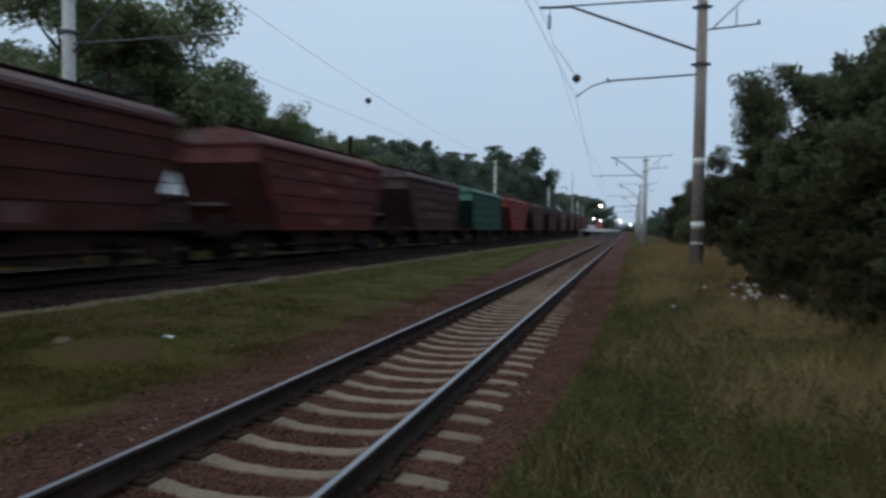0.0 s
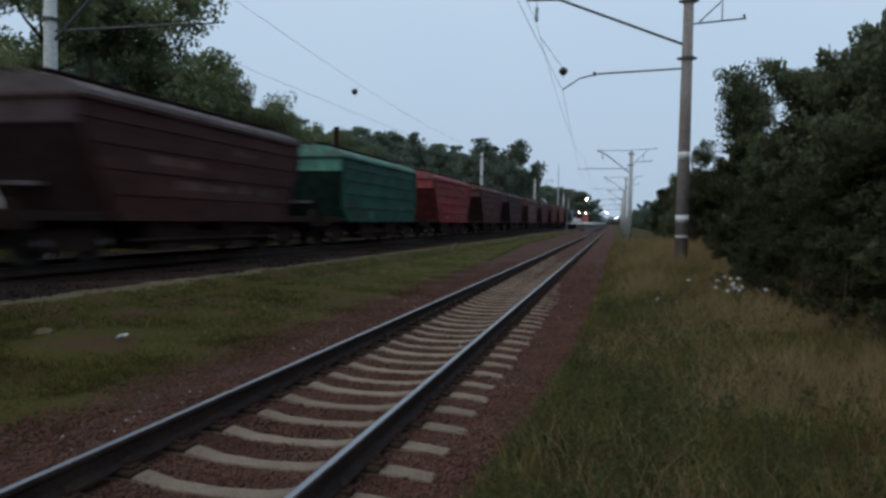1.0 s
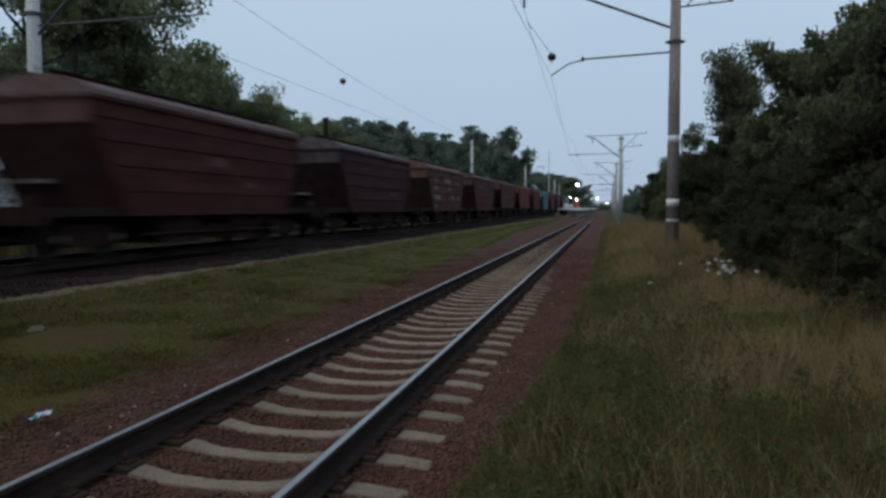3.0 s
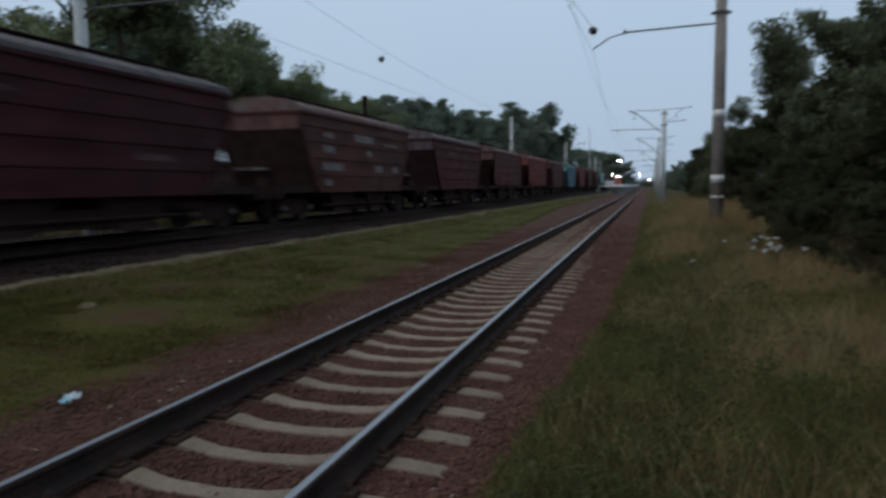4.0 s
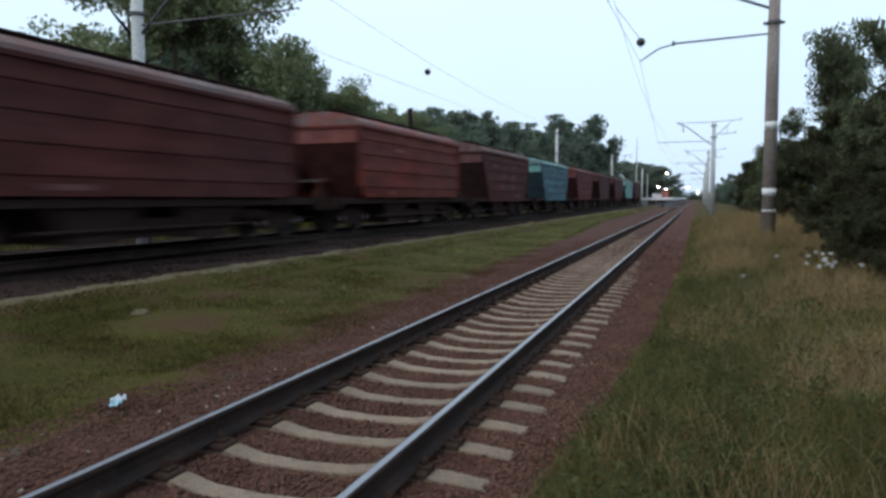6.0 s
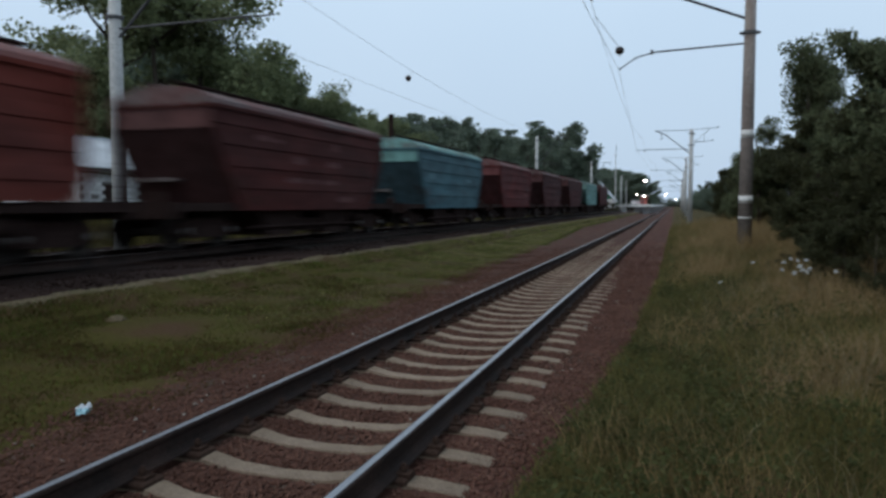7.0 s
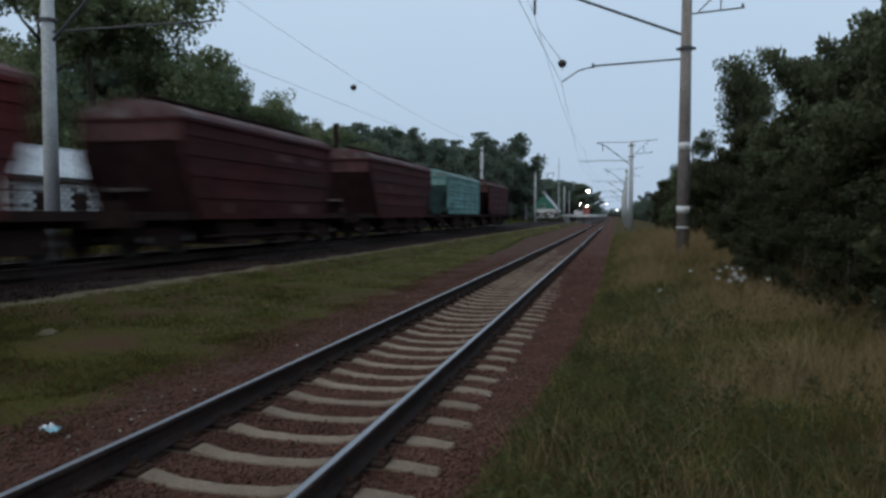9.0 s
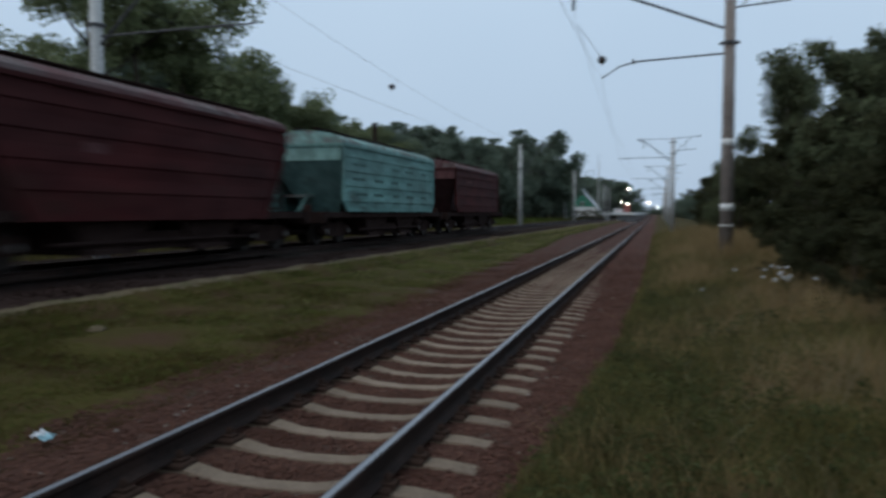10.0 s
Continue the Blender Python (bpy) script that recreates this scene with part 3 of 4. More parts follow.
def weed_clumps():
    """Low broad-leaved weeds along the edge of the meadow and among the grass."""
    rs = np.random.RandomState(31)
    n = 1500
    y = 2.8 + 30 * rs.beta(1, 2.6, n)
    x = turf_edge(y) + 0.02 + np.abs(rs.normal(0, 1.3, n))
    keep = x < 6.5
    x, y = x[keep], y[keep]
    h = rs.uniform(0.03, 0.26, len(x))
    centres = np.stack([x, y, land(x, y) + h], -1)
    me = quads_mesh("weeds", leaf_cloud(rs, centres, rs.uniform(0.08, 0.2, len(x)), 26, 0.021), WEED_GREEN)
    tagged(new("weeds", me), "low broad-leaved weeds among the meadow grass", "weeds", kind="stuff")


weed_clumps()
OAKS = [tree_meshes(40 + i, 12.0, 4.6, 0.16, 140, 150, 0.116, LEAVES) for i in range(4)]
FAR_TREES = [tree_meshes(60 + i, 12.0, 4.4, 0.14, 150, 64, 0.20, LEAVES_FAR_HAZED) for i in range(3)]
YOUNG_TREES = [tree_meshes(90 + i, 6.4, 2.0, 0.12, 96, 130, 0.075, LEAVES_MID) for i in range(3)]
SLENDER_TREES = [tree_meshes(95 + i, 9.6, 1.35, 0.58, 64, 150, 0.085, LEAVES_MID) for i in range(2)]
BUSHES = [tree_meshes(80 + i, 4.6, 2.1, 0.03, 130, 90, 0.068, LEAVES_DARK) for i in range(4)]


def plant(kinds, i, x, y, height, base, label, name="tree", group="", z=None, wide=1.0):
    trunk, crown = kinds[i % len(kinds)]
    k = height / base
    ob = thing(name, label, name, pose(x, y, float(land(np.array([x]), np.array([y]))[0]) - 0.1 if z is None else z, 0, 0, i * 67.0), group)
    ob.scale = (k * wide, k * wide, k)
    part("trunk", trunk, [], ob)
    part("crown", crown, [], ob)
    return ob


def beyond(az, d):
    return EYE[0] + d * math.sin(radians(az)), d * math.cos(radians(az))


# the wood behind the freight track: bearing from the foot of the pole line, distance, height
WOOD = [(-58, 42, 9.5), (-52.5, 43, 9.5), (-48, 44, 9.5), (-45.0, 50, 11.6), (-42.8, 52, 17.0), (-39.5, 52, 18.6), (-36.6, 53, 18.0), (-33.8, 55, 15.6), (-31, 58, 13.2),
        (-28.5, 60, 11.9), (-26, 62, 10.6), (-24.0, 62, 9.7), (-22.4, 70, 10.8), (-20.6, 76, 10.8), (-18.6, 78, 11.0), (-16.9, 86, 12.2), (-15.2, 94, 12.4),
        (-13.8, 104, 12.2), (-12.4, 116, 12.6), (-11.2, 126, 13.2), (-10.0, 138, 16.8), (-9.2, 146, 17.7), (-8.5, 150, 18.2), (-7.9, 152, 18.0), (-7.2, 165, 14.5)]
for i, (az, d, h) in enumerate(WOOD):
    x, y = beyond(az, d)
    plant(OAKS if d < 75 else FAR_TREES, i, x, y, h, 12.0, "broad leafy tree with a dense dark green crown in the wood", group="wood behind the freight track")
rnd = random.Random(9)
for i in range(34):
    az = -60 + i * 1.55
    d = np.interp(az, [-60, -40, -25, -8], [60, 64, 84, 190]) * rnd.uniform(1.0, 1.25)
    x, y = beyond(az, d)
    plant(OAKS if d < 70 else FAR_TREES, i + 1, x, y, 1.55 + d * np.interp(az, [-60, -47, -38, -31, -24, -18, -8], [0.14, 0.14, 0.22, 0.17, 0.116, 0.108, 0.085]), 12.0,
          "leafy tree deeper in the dark wood", group="wood behind the freight track")
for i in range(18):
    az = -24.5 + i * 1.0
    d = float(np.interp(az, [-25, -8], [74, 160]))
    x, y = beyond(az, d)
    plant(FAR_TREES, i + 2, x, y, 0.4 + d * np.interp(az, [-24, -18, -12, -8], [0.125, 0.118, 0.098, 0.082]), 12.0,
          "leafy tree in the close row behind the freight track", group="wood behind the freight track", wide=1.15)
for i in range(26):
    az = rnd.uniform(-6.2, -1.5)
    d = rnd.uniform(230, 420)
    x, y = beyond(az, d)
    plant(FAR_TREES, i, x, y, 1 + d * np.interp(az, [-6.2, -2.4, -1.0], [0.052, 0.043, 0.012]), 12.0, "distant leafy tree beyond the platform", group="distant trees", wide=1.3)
for i in range(16):
    az = -56 + i * 3.0
    d = np.interp(az, [-56, -31, -29, -25, -10], [49, 50, 44, 52, 120])
    x, y = beyond(az, d + rnd.uniform(0, 4))
    plant(BUSHES, i, x, y, rnd.uniform(2.2, 3.6), 4.6, "leafy undergrowth bush at the edge of the wood", "bush", "undergrowth", wide=1.3)

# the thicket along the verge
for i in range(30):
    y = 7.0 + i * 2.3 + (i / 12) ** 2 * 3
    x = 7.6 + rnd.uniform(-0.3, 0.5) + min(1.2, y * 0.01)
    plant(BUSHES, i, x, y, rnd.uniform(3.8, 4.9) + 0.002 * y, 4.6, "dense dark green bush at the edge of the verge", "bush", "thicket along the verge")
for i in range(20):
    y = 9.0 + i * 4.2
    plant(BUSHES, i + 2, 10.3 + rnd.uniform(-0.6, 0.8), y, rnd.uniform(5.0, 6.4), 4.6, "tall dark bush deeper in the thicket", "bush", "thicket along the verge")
for i, (az, d, h) in enumerate([(18.6, 17, 5.9), (14.2, 25, 6.6), (6.0, 42, 6.8), (22.5, 16, 6.3), (26.0, 15, 6.6), (17.3, 18, 6.1), (14.6, 24, 6.3), (13.6, 26, 6.6), (19.8, 16, 6.2), (4.9, 48, 5.2), (15.6, 21, 5.7), (13.2, 22, 6.0), (14.0, 21, 5.9), (14.8, 20, 5.9), (16.4, 18, 5.9), (10.7, 27, 4.7), (9.9, 29, 4.9)]):
    x, y = beyond(az, d)
    plant(YOUNG_TREES, i, x, y, h, 6.4, "young leafy tree rising out of the thicket", group="trees in the thicket", wide=0.75)
for i, (az, d, h, wide) in enumerate([(9.1, 36, 9.1, 0.76), (10.0, 36.8, 8.5, 0.78)]):
    x, y = beyond(az, d)
    plant(SLENDER_TREES, i, x, y, h, 9.6, "slender tree standing above the thicket", group="trees in the thicket", wide=wide)
for i in range(14):
    y = 75 + i * 16
    plant(FAR_TREES, i, 8.6 + rnd.uniform(-0.5, 1.0) + i * 0.05, y, rnd.uniform(4.0, 5.0) + i * 0.12, 12.0, "leafy tree in the far hedge along the track", group="far hedge", wide=1.3)
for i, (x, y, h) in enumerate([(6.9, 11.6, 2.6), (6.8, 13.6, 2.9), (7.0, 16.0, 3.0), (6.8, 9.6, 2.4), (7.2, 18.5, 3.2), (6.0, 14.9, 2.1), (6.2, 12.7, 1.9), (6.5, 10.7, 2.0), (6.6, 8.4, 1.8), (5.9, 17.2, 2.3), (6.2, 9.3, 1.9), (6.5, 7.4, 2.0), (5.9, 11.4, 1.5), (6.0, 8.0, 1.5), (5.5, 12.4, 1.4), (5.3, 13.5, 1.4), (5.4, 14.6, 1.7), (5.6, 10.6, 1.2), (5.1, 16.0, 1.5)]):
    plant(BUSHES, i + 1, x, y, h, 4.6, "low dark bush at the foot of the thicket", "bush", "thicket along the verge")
for i in range(8):
    x, y = beyond(-7.0 + i * 0.37, 176 + (i % 3))
    plant(BUSHES, i, x, y, 2.3 + 0.2 * (i % 2), 4.6, "leafy bush in front of the far house", "bush", "bushes by the far house", wide=1.1)
for i in range(14):
    x, y = beyond(-1.6 + i * 0.27, 560 + 25 * (i % 4))
    plant(FAR_TREES, i, x, y, 5.0 + (i % 3), 12.0, "small distant tree where the track ends from sight", group="distant trees", wide=1.6)


# ---- white flowers ----
def flower(m, label, heads, seed):
    rs = random.Random(seed)
    root = thing("white_flower", label, "flower", m, "white flowers in the verge")
    stem, petals = Shape(), Shape()
    for k in range(heads):
        x, y, z = rs.gauss(0, 0.09), rs.gauss(0, 0.09), rs.uniform(0.58, 0.86)
        stem.tube([(x * 0.3, y * 0.3, 0), (x * 0.7, y * 0.7, z * 0.6), (x, y, z)], 0.006, 0.003, 4)
        for j in range(22):
            a, r = rs.uniform(0, 6.28), rs.uniform(0, 0.036)
            c = Vector((x + r * math.cos(a), y + r * math.sin(a), z + rs.uniform(0, 0.03)))
            petals.add([c + Vector(p) * 0.011 for p in ((1, 0, 0), (0, 1, 0), (-1, 0, 0), (0, -1, 0), (0, 0, 0.7), (0, 0, -0.7))],
                       [(0, 1, 4), (1, 2, 4), (2, 3, 4), (3, 0, 4), (1, 0, 5), (2, 1, 5), (3, 2, 5), (0, 3, 5)])
    part("stem", stem, GRASS_GREEN, root)
    part("blossom", petals, PETAL, root, "clustered white umbel blossoms")


for i, (az, d, n) in enumerate([(8.95, 12.5, 9), (8.85, 12.6, 5), (8.5, 12.7, 2), (9.2, 12.3, 2), (10.95, 11.9, 2), (5.95, 13.0, 1), (4.0, 11.4, 1), (7.7, 11.8, 1)]):
    x, y = beyond(az, d)
    flower(pose(x, y, float(land(np.array([x]), np.array([y]))[0]) - 0.17, 0, 0, i * 50), "white umbel flowers on thin stems in the tall grass", n, i)


# ---- overhead line masts ----
def mast(m, label, height, group, reach=0, stay_z=7.45, low_z=6.65, top_z=9.15, back=True, bands=True, short=0.0, arm=None):
    """A tapering concrete mast; with a reach, its cantilever over the track (to -x) and a short bracket behind."""
    root = thing("catenary_mast", label, "catenary mast", m, group)
    part("pole", Shape().tube([(0, 0, -0.6), (0, 0, height * 0.5), (0, 0, height)], 0.225, 0.150, 16), POLE_CONCRETE if bands else PALE_CONCRETE, root, "", smooth=True)

    def radius(z):
        return 0.225 - 0.075 * (z + 0.6) / (height + 0.6)
    if bands:
        for z, t in ((1.05, 0.06), (1.55, 0.24), (3.65, 0.24)):
            part("painted_band", Shape().tube([(0, 0, z), (0, 0, z + t)], radius(z) + 0.004, n=16), WHITE_PAINT, root, "white painted band", smooth=True)
    if reach:
        for z in (low_z + 0.28, top_z - 0.35):
            part("clamp", Shape().tube([(0, 0, z), (0, 0, z + 0.09)], radius(z) + 0.06, n=12).box(-0.31, 0.31, -0.05, 0.05, z + 0.01, z + 0.08), STEEL_DARK, root)
        r = radius(top_z)
        tip = (-reach - 0.35 + short, 0, top_z + 0.02)
        part("upper_arm", Shape().tube([(-r, 0, top_z), tip], 0.028, n=6), STEEL_DARK, root)
        part("stay", Shape().tube([(-r, 0, stay_z), (-reach + 0.75 + short * 0.75, 0, top_z - 0.02 - short * 0.2), tip], 0.045, n=6), STEEL_DARK, root, "sloping steel stay tube")
        hang = -reach + short * 1.15
        ins = Shape().tube([(hang, 0, top_z - 0.02), (hang, 0, top_z - 0.25)], 0.012, n=5)
        for k in range(5):
            ins.tube([(hang, 0, top_z - 0.28 - k * 0.10), (hang, 0, top_z - 0.34 - k * 0.10)], 0.07, 0.035, 10)
        part("insulator", ins, PORCELAIN, root, "hanging string of dark insulator discs")
        inner, outer, drop = arm or (reach - 1.15, reach - 0.3, 0.4)
        part("lower_arm", Shape().tube([(-r, 0, low_z), (-inner, 0, low_z - 0.1 * (drop > 0))], 0.032, n=6)
             .tube([(-inner, 0, low_z - 0.17), (-inner, 0, low_z - 0.02)], 0.045, n=6), STEEL_DARK, root)
        part("steady_arm", Shape().tube([(-inner, 0, low_z - 0.12 * (drop > 0)), (-inner * 0.55 - outer * 0.45, 0, low_z - 0.35 * drop - 0.02), (-outer, 0, low_z - drop)], 0.024, n=6), STEEL_DARK, root)
        if back:
            z = top_z - 1.05
            b = Shape().tube([(r, 0, z), (1.78, 0, z + 0.1)], 0.028, n=6).tube([(0.35, 0, z + 0.05), (1.55, 0, top_z + 0.15)], 0.022, n=5)
            b.tube([(1.05, 0, z + 0.05), (1.05, 0, z + 0.65)], 0.02, n=5).tube([(r, 0, top_z + 0.05), (2.2, 0, top_z + 0.15)], 0.025, n=5)
            part("rear_bracket", b, STEEL_DARK, root)
            for x, zz in ((1.72, z + 0.1), (2.15, top_z + 0.15)):
                part("pin_insulator", Shape().tube([(x, 0, zz), (x, 0, zz + 0.06), (x, 0, zz + 0.14)], 0.055, 0.03, 8), PORCELAIN, root)
    return root


def on_freight(side, s, z=0.0):
    p = FREIGHT @ Vector((side, s, 0))
    return p.x, p.y


mast(pose(4.73, 24.9, 0.1), "weathered concrete catenary mast with white bands in the grass", 10.0, "catenary masts along the track", 5.0, arm=(3.0, 4.05, 0.6))
for y, x, h in ((66, 3.85, 8.15), (105, 4.0, 8.2), (150, 4.2, 8.3), (200, 4.4, 8.4), (260, 4.7, 8.5)):
    mast(pose(x, y, 0.05), "concrete catenary mast with a cantilever arm over the track", h, "catenary masts along the track", x + 0.15,
         stay_z=6.1, low_z=6.45, top_z=h - 0.08, bands=False, short=1.3, arm=(x + 0.1, x + 0.85, 0))
for s, h in ((17.2, 10.2), (81.5, 9.3), (133, 9.3), (200, 9.5)):
    x, y = on_freight(-3.25, s)
    mast(pose(x, y, 0.2, 0, 0, 180), "pale concrete catenary mast behind the freight track", h, "masts behind the freight track", 5.7 if s < 20 else 3.3,
         stay_z=6.35 if s < 20 else h - 3.4, low_z=6.6 if s < 20 else h - 3.1, top_z=h - 0.12, back=False, bands=False, short=1.3 if s < 20 else 0, arm=(4.5, 5.4, 0) if s < 20 else None)


def wire(label, pts, r=0.0065, name="overhead_wire"):
    ob = part(name, Shape().tube(pts, r, n=5), WIRE)
    tagged(ob, label, "wire", "overhead wires")


def sagging(x0, y0, z0, x1, y1, z1, sag, n=14):
    return [(x0 + (x1 - x0) * k / n, y0 + (y1 - y0) * k / n, z0 + (z1 - z0) * k / n - sag * 4 * (k / n) * (1 - k / n)) for k in range(n + 1)]


wire("taut contact wire above the near track", [(-0.6, -40, 6.2), (0.67, 24.9, 6.14), (-0.75, 66, 6.45), (-0.75, 105, 6.45), (-0.75, 150, 6.45), (-0.75, 260, 6.45)])
span = [(0.0, -40, 8.6), (-0.3, 24.9, 8.55), (-0.3, 66, 7.5), (-0.2, 105, 7.55), (0, 150, 7.6), (0, 260, 7.7)]
for a, b in zip(span, span[1:]):
    wire("sagging catenary wire above the near track", sagging(*a, *b, 0.9))
fx = [-40, 17.2, 81.5, 133, 200]
for a, b in zip(fx, fx[1:]):
    (xa, ya), (xb, yb) = on_freight(0, a), on_freight(0, b)
    wire("sagging catenary wire above the freight track", sagging(xa, ya, 9.2, xb, yb, 8.9, 1.2))
    wire("taut contact wire above the freight track", [(xa, ya, 6.75), (xb, yb, 6.75)])


def hung_insulator(x, y, z, label, up):
    root = thing("line_insulator", label, "insulator", pose(x, y, z), "line insulators")
    s = Shape().loft([[(r * math.cos(k * 0.5236), r * math.sin(k * 0.5236), z) for k in range(12)] for z, r in
                      ((-0.20, 0.04), (-0.17, 0.10), (-0.10, 0.15), (-0.02, 0.16), (0.05, 0.12), (0.09, 0.04))])
    part("bell", s, PORCELAIN, root, smooth=True)
    part("hanger", Shape().tube([up, (0, 0, 0.02), (0, 0, -0.3)], 0.01, n=5), STEEL_DARK, root)


x, y = beyond(-4.26, 26.5)
hung_insulator(x, y, EYE[2] + 0.2102 * 26.5, "dark insulator hanging in the wires over the near track", (-0.88, 0, 1.24))
x, y = beyond(-20.82, 35.9)
hung_insulator(x, y, EYE[2] + 0.1775 * 35.9, "dark round insulator in the freight track's wires", (0.27, 0, 0.27))


# ---- the shed behind the freight track ----
def shed():
    root = thing("shed", "small white brick shed with a grey sheet roof beside the wood", "shed", pose(*SHED))
    w, l, eave, ridge = 4.4, 17.5, 2.5, 3.85
    wall = Shape()
    wall.box(-0.25, 0, 0, l, 0, eave)
    wall.box(-w, -w + 0.25, 0, l, 0, eave)
    for y in (0, l - 0.25):
        pts = [(-w, y, eave), (0, y, eave), (-w / 2, y, ridge - 0.05), (-w, y + 0.25, eave), (0, y + 0.25, eave), (-w / 2, y + 0.25, ridge - 0.05)]
        wall.box(-w + 0.25, -0.25, y, y + 0.25, 0, eave)
        wall.add(pts, [(0, 1, 2), (5, 4, 3), (0, 3, 4, 1), (1, 4, 5, 2), (2, 5, 3, 0)])
    body = part("wall", wall, MORTAR, root)
    rs = random.Random(3)
    brick = Shape().chamfered(-0.012, 0.012, 0.006, 0.394, 0.006, 0.182, 0.006).mesh("brick", [BRICK_WHITE])
    for r in range(12):
        for c in range(-1, 15):
            y = c * 0.4 + (r % 2) * 0.2
            if y < 0 or y > 5.6 or rs.random() < 0.05 or (4 <= r <= 8 and (1.2 < y < 1.9 or 3.3 < y < 4.4)):
                continue
            part("brick", brick, [], body, "", pose(0.006, y, r * 0.19))
        for c in range(11):
            if rs.random() > 0.05:
                part("brick", brick, [], body, "", pose(-(c * 0.4) - (r % 2) * 0.02, -0.006, r * 0.19, 0, 0, 90))
    for y0, y1 in ((1.3, 1.95), (3.45, 4.45)):
        part("window_opening", Shape().box(-0.02, 0.012, y0, y1, 0.85, 1.6), UNDERFRAME, root, "dark empty window opening")
    for q in (-1, 1):
        s = Shape()
        n = 80
        for i in range(n):
            y0, y1 = -0.4 + (l + 0.8) * i / n, -0.4 + (l + 0.8) * (i + 1) / n
            ym, dz = (y0 + y1) / 2, 0.03
            x1 = 0.35 if q > 0 else -w - 0.35
            s.add([(-w / 2, y0, ridge), (x1, y0, eave - 0.18), (x1, ym, eave - 0.18 + dz), (-w / 2, ym, ridge + dz)], [(0, 1, 2, 3)])
            s.add([(-w / 2, ym, ridge + dz), (x1, ym, eave - 0.18 + dz), (x1, y1, eave - 0.18), (-w / 2, y1, ridge)], [(0, 1, 2, 3)])
        ob = part("roof_sheet", s, ROOF_SHEET, root, "pale grey corrugated roof sheet")
        ob.modifiers.new("thickness", "SOLIDIFY").thickness = 0.02
    part("ridge_cap", Shape().tube([(-w / 2, -0.42, ridge + 0.02), (-w / 2, l + 0.42, ridge + 0.02)], 0.07, n=8), ROOF_SHEET, root)
    for k in range(28):
        part("board", Shape().box(0.005, 0.03, 6.1 + k * 0.4, 6.47 + k * 0.4, 0.75, eave - 0.05), RED_BOARDS, body)
    part("plinth", Shape().box(0.0, 0.06, 6.05, l, 0, 0.72), PALE_CONCRETE, root)
    part("fascia", Shape().box(0.30, 0.34, -0.4, l + 0.4, eave - 0.36, eave - 0.21), DARK_WOOD, root)


shed()
x, y = beyond(PIPE[0], 66)
pipe = thing("chimney_pipe", "dark chimney pipe standing above the trees", "chimney", pose(x, y, 0.8))
part("shaft", Shape().tube([(0, 0, -0.2), (0, 0, EYE[2] + PIPE[1] * 66 - 0.8)], 0.22, 0.2, 10), UNDERFRAME, pipe)
part("cap", Shape().tube([(0, 0, EYE[2] + PIPE[1] * 66 - 0.85), (0, 0, EYE[2] + PIPE[1] * 66 - 0.7)], 0.28, n=10), UNDERFRAME, pipe)


# ---- the far house ----
def house():
    root = thing("house", "small far house with a green gable and a pale grey roof", "house", pose(*HOUSE))
    w, l, eave, ridge = 8.8, 9.0, 1.0, 6.0
    part("wall", Shape().box(-w / 2, w / 2, 0, l, -1.5, eave), WHITE_PAINT, root)
    part("gable", Shape().add([(-w / 2, 0, eave), (w / 2, 0, eave), (0, 0, ridge), (-w / 2, l, eave), (w / 2, l, eave), (0, l, ridge)],
                              [(0, 1, 2), (5, 4, 3), (0, 3, 4, 1)]), GREEN_BOARDS, root, "green boarded gable")
    for q in (-1, 1):
        part("roof", Shape().loft([[(0, y, ridge + 0.02), (q * (w / 2 + 0.6), y, eave - 0.75), (q * (w / 2 + 0.6), y, eave - 0.55), (0, y, ridge + 0.24)] for y in (-0.5, l + 0.4)]), ROOF_SHEET, root)
    part("chimney", Shape().box(-0.4, 0.5, 2, 2.8, 5.2, 7.0), PALE_CONCRETE, root)
    for x in (-1.5, 0.9):
        win = part("window", Shape().box(x - 0.5, x + 0.5, -0.05, 0.02, 1.2, 2.4), WHITE_PAINT, root)
        part("pane", Shape().box(x - 0.4, x + 0.4, -0.07, -0.055, 1.3, 2.3), UNDERFRAME, win, "dark window pane")


house()
x, y = beyond(-4.43, 185)
rm = thing("radio_mast", "thin grey mast beside the far house", "mast", pose(x, y, 0.5))
part("pole", Shape().tube([(0, 0, -0.3), (0, 0, 8), (0, 0, 14.3)], 0.2, 0.07, 8), PALE_CONCRETE, rm)
part("antenna", Shape().tube([(0, 0, 12), (0, 0, 16)], 0.05, n=5).tube([(-0.4, 0, 13.5), (0.4, 0, 13.5)], 0.04, n=5), STEEL_DARK, rm)
for az, d, h in ((-3.6, 165, 7.0), (-7.0, 150, 6.5)):
    x, y = beyond(az, d)
    pl = thing("pole", "plain pale post near the platform", "post", pose(x, y, 0.2))
    part("post", Shape().tube([(0, 0, -0.5), (0, 0, h)], 0.14, 0.1, 8), PALE_CONCRETE, pl)


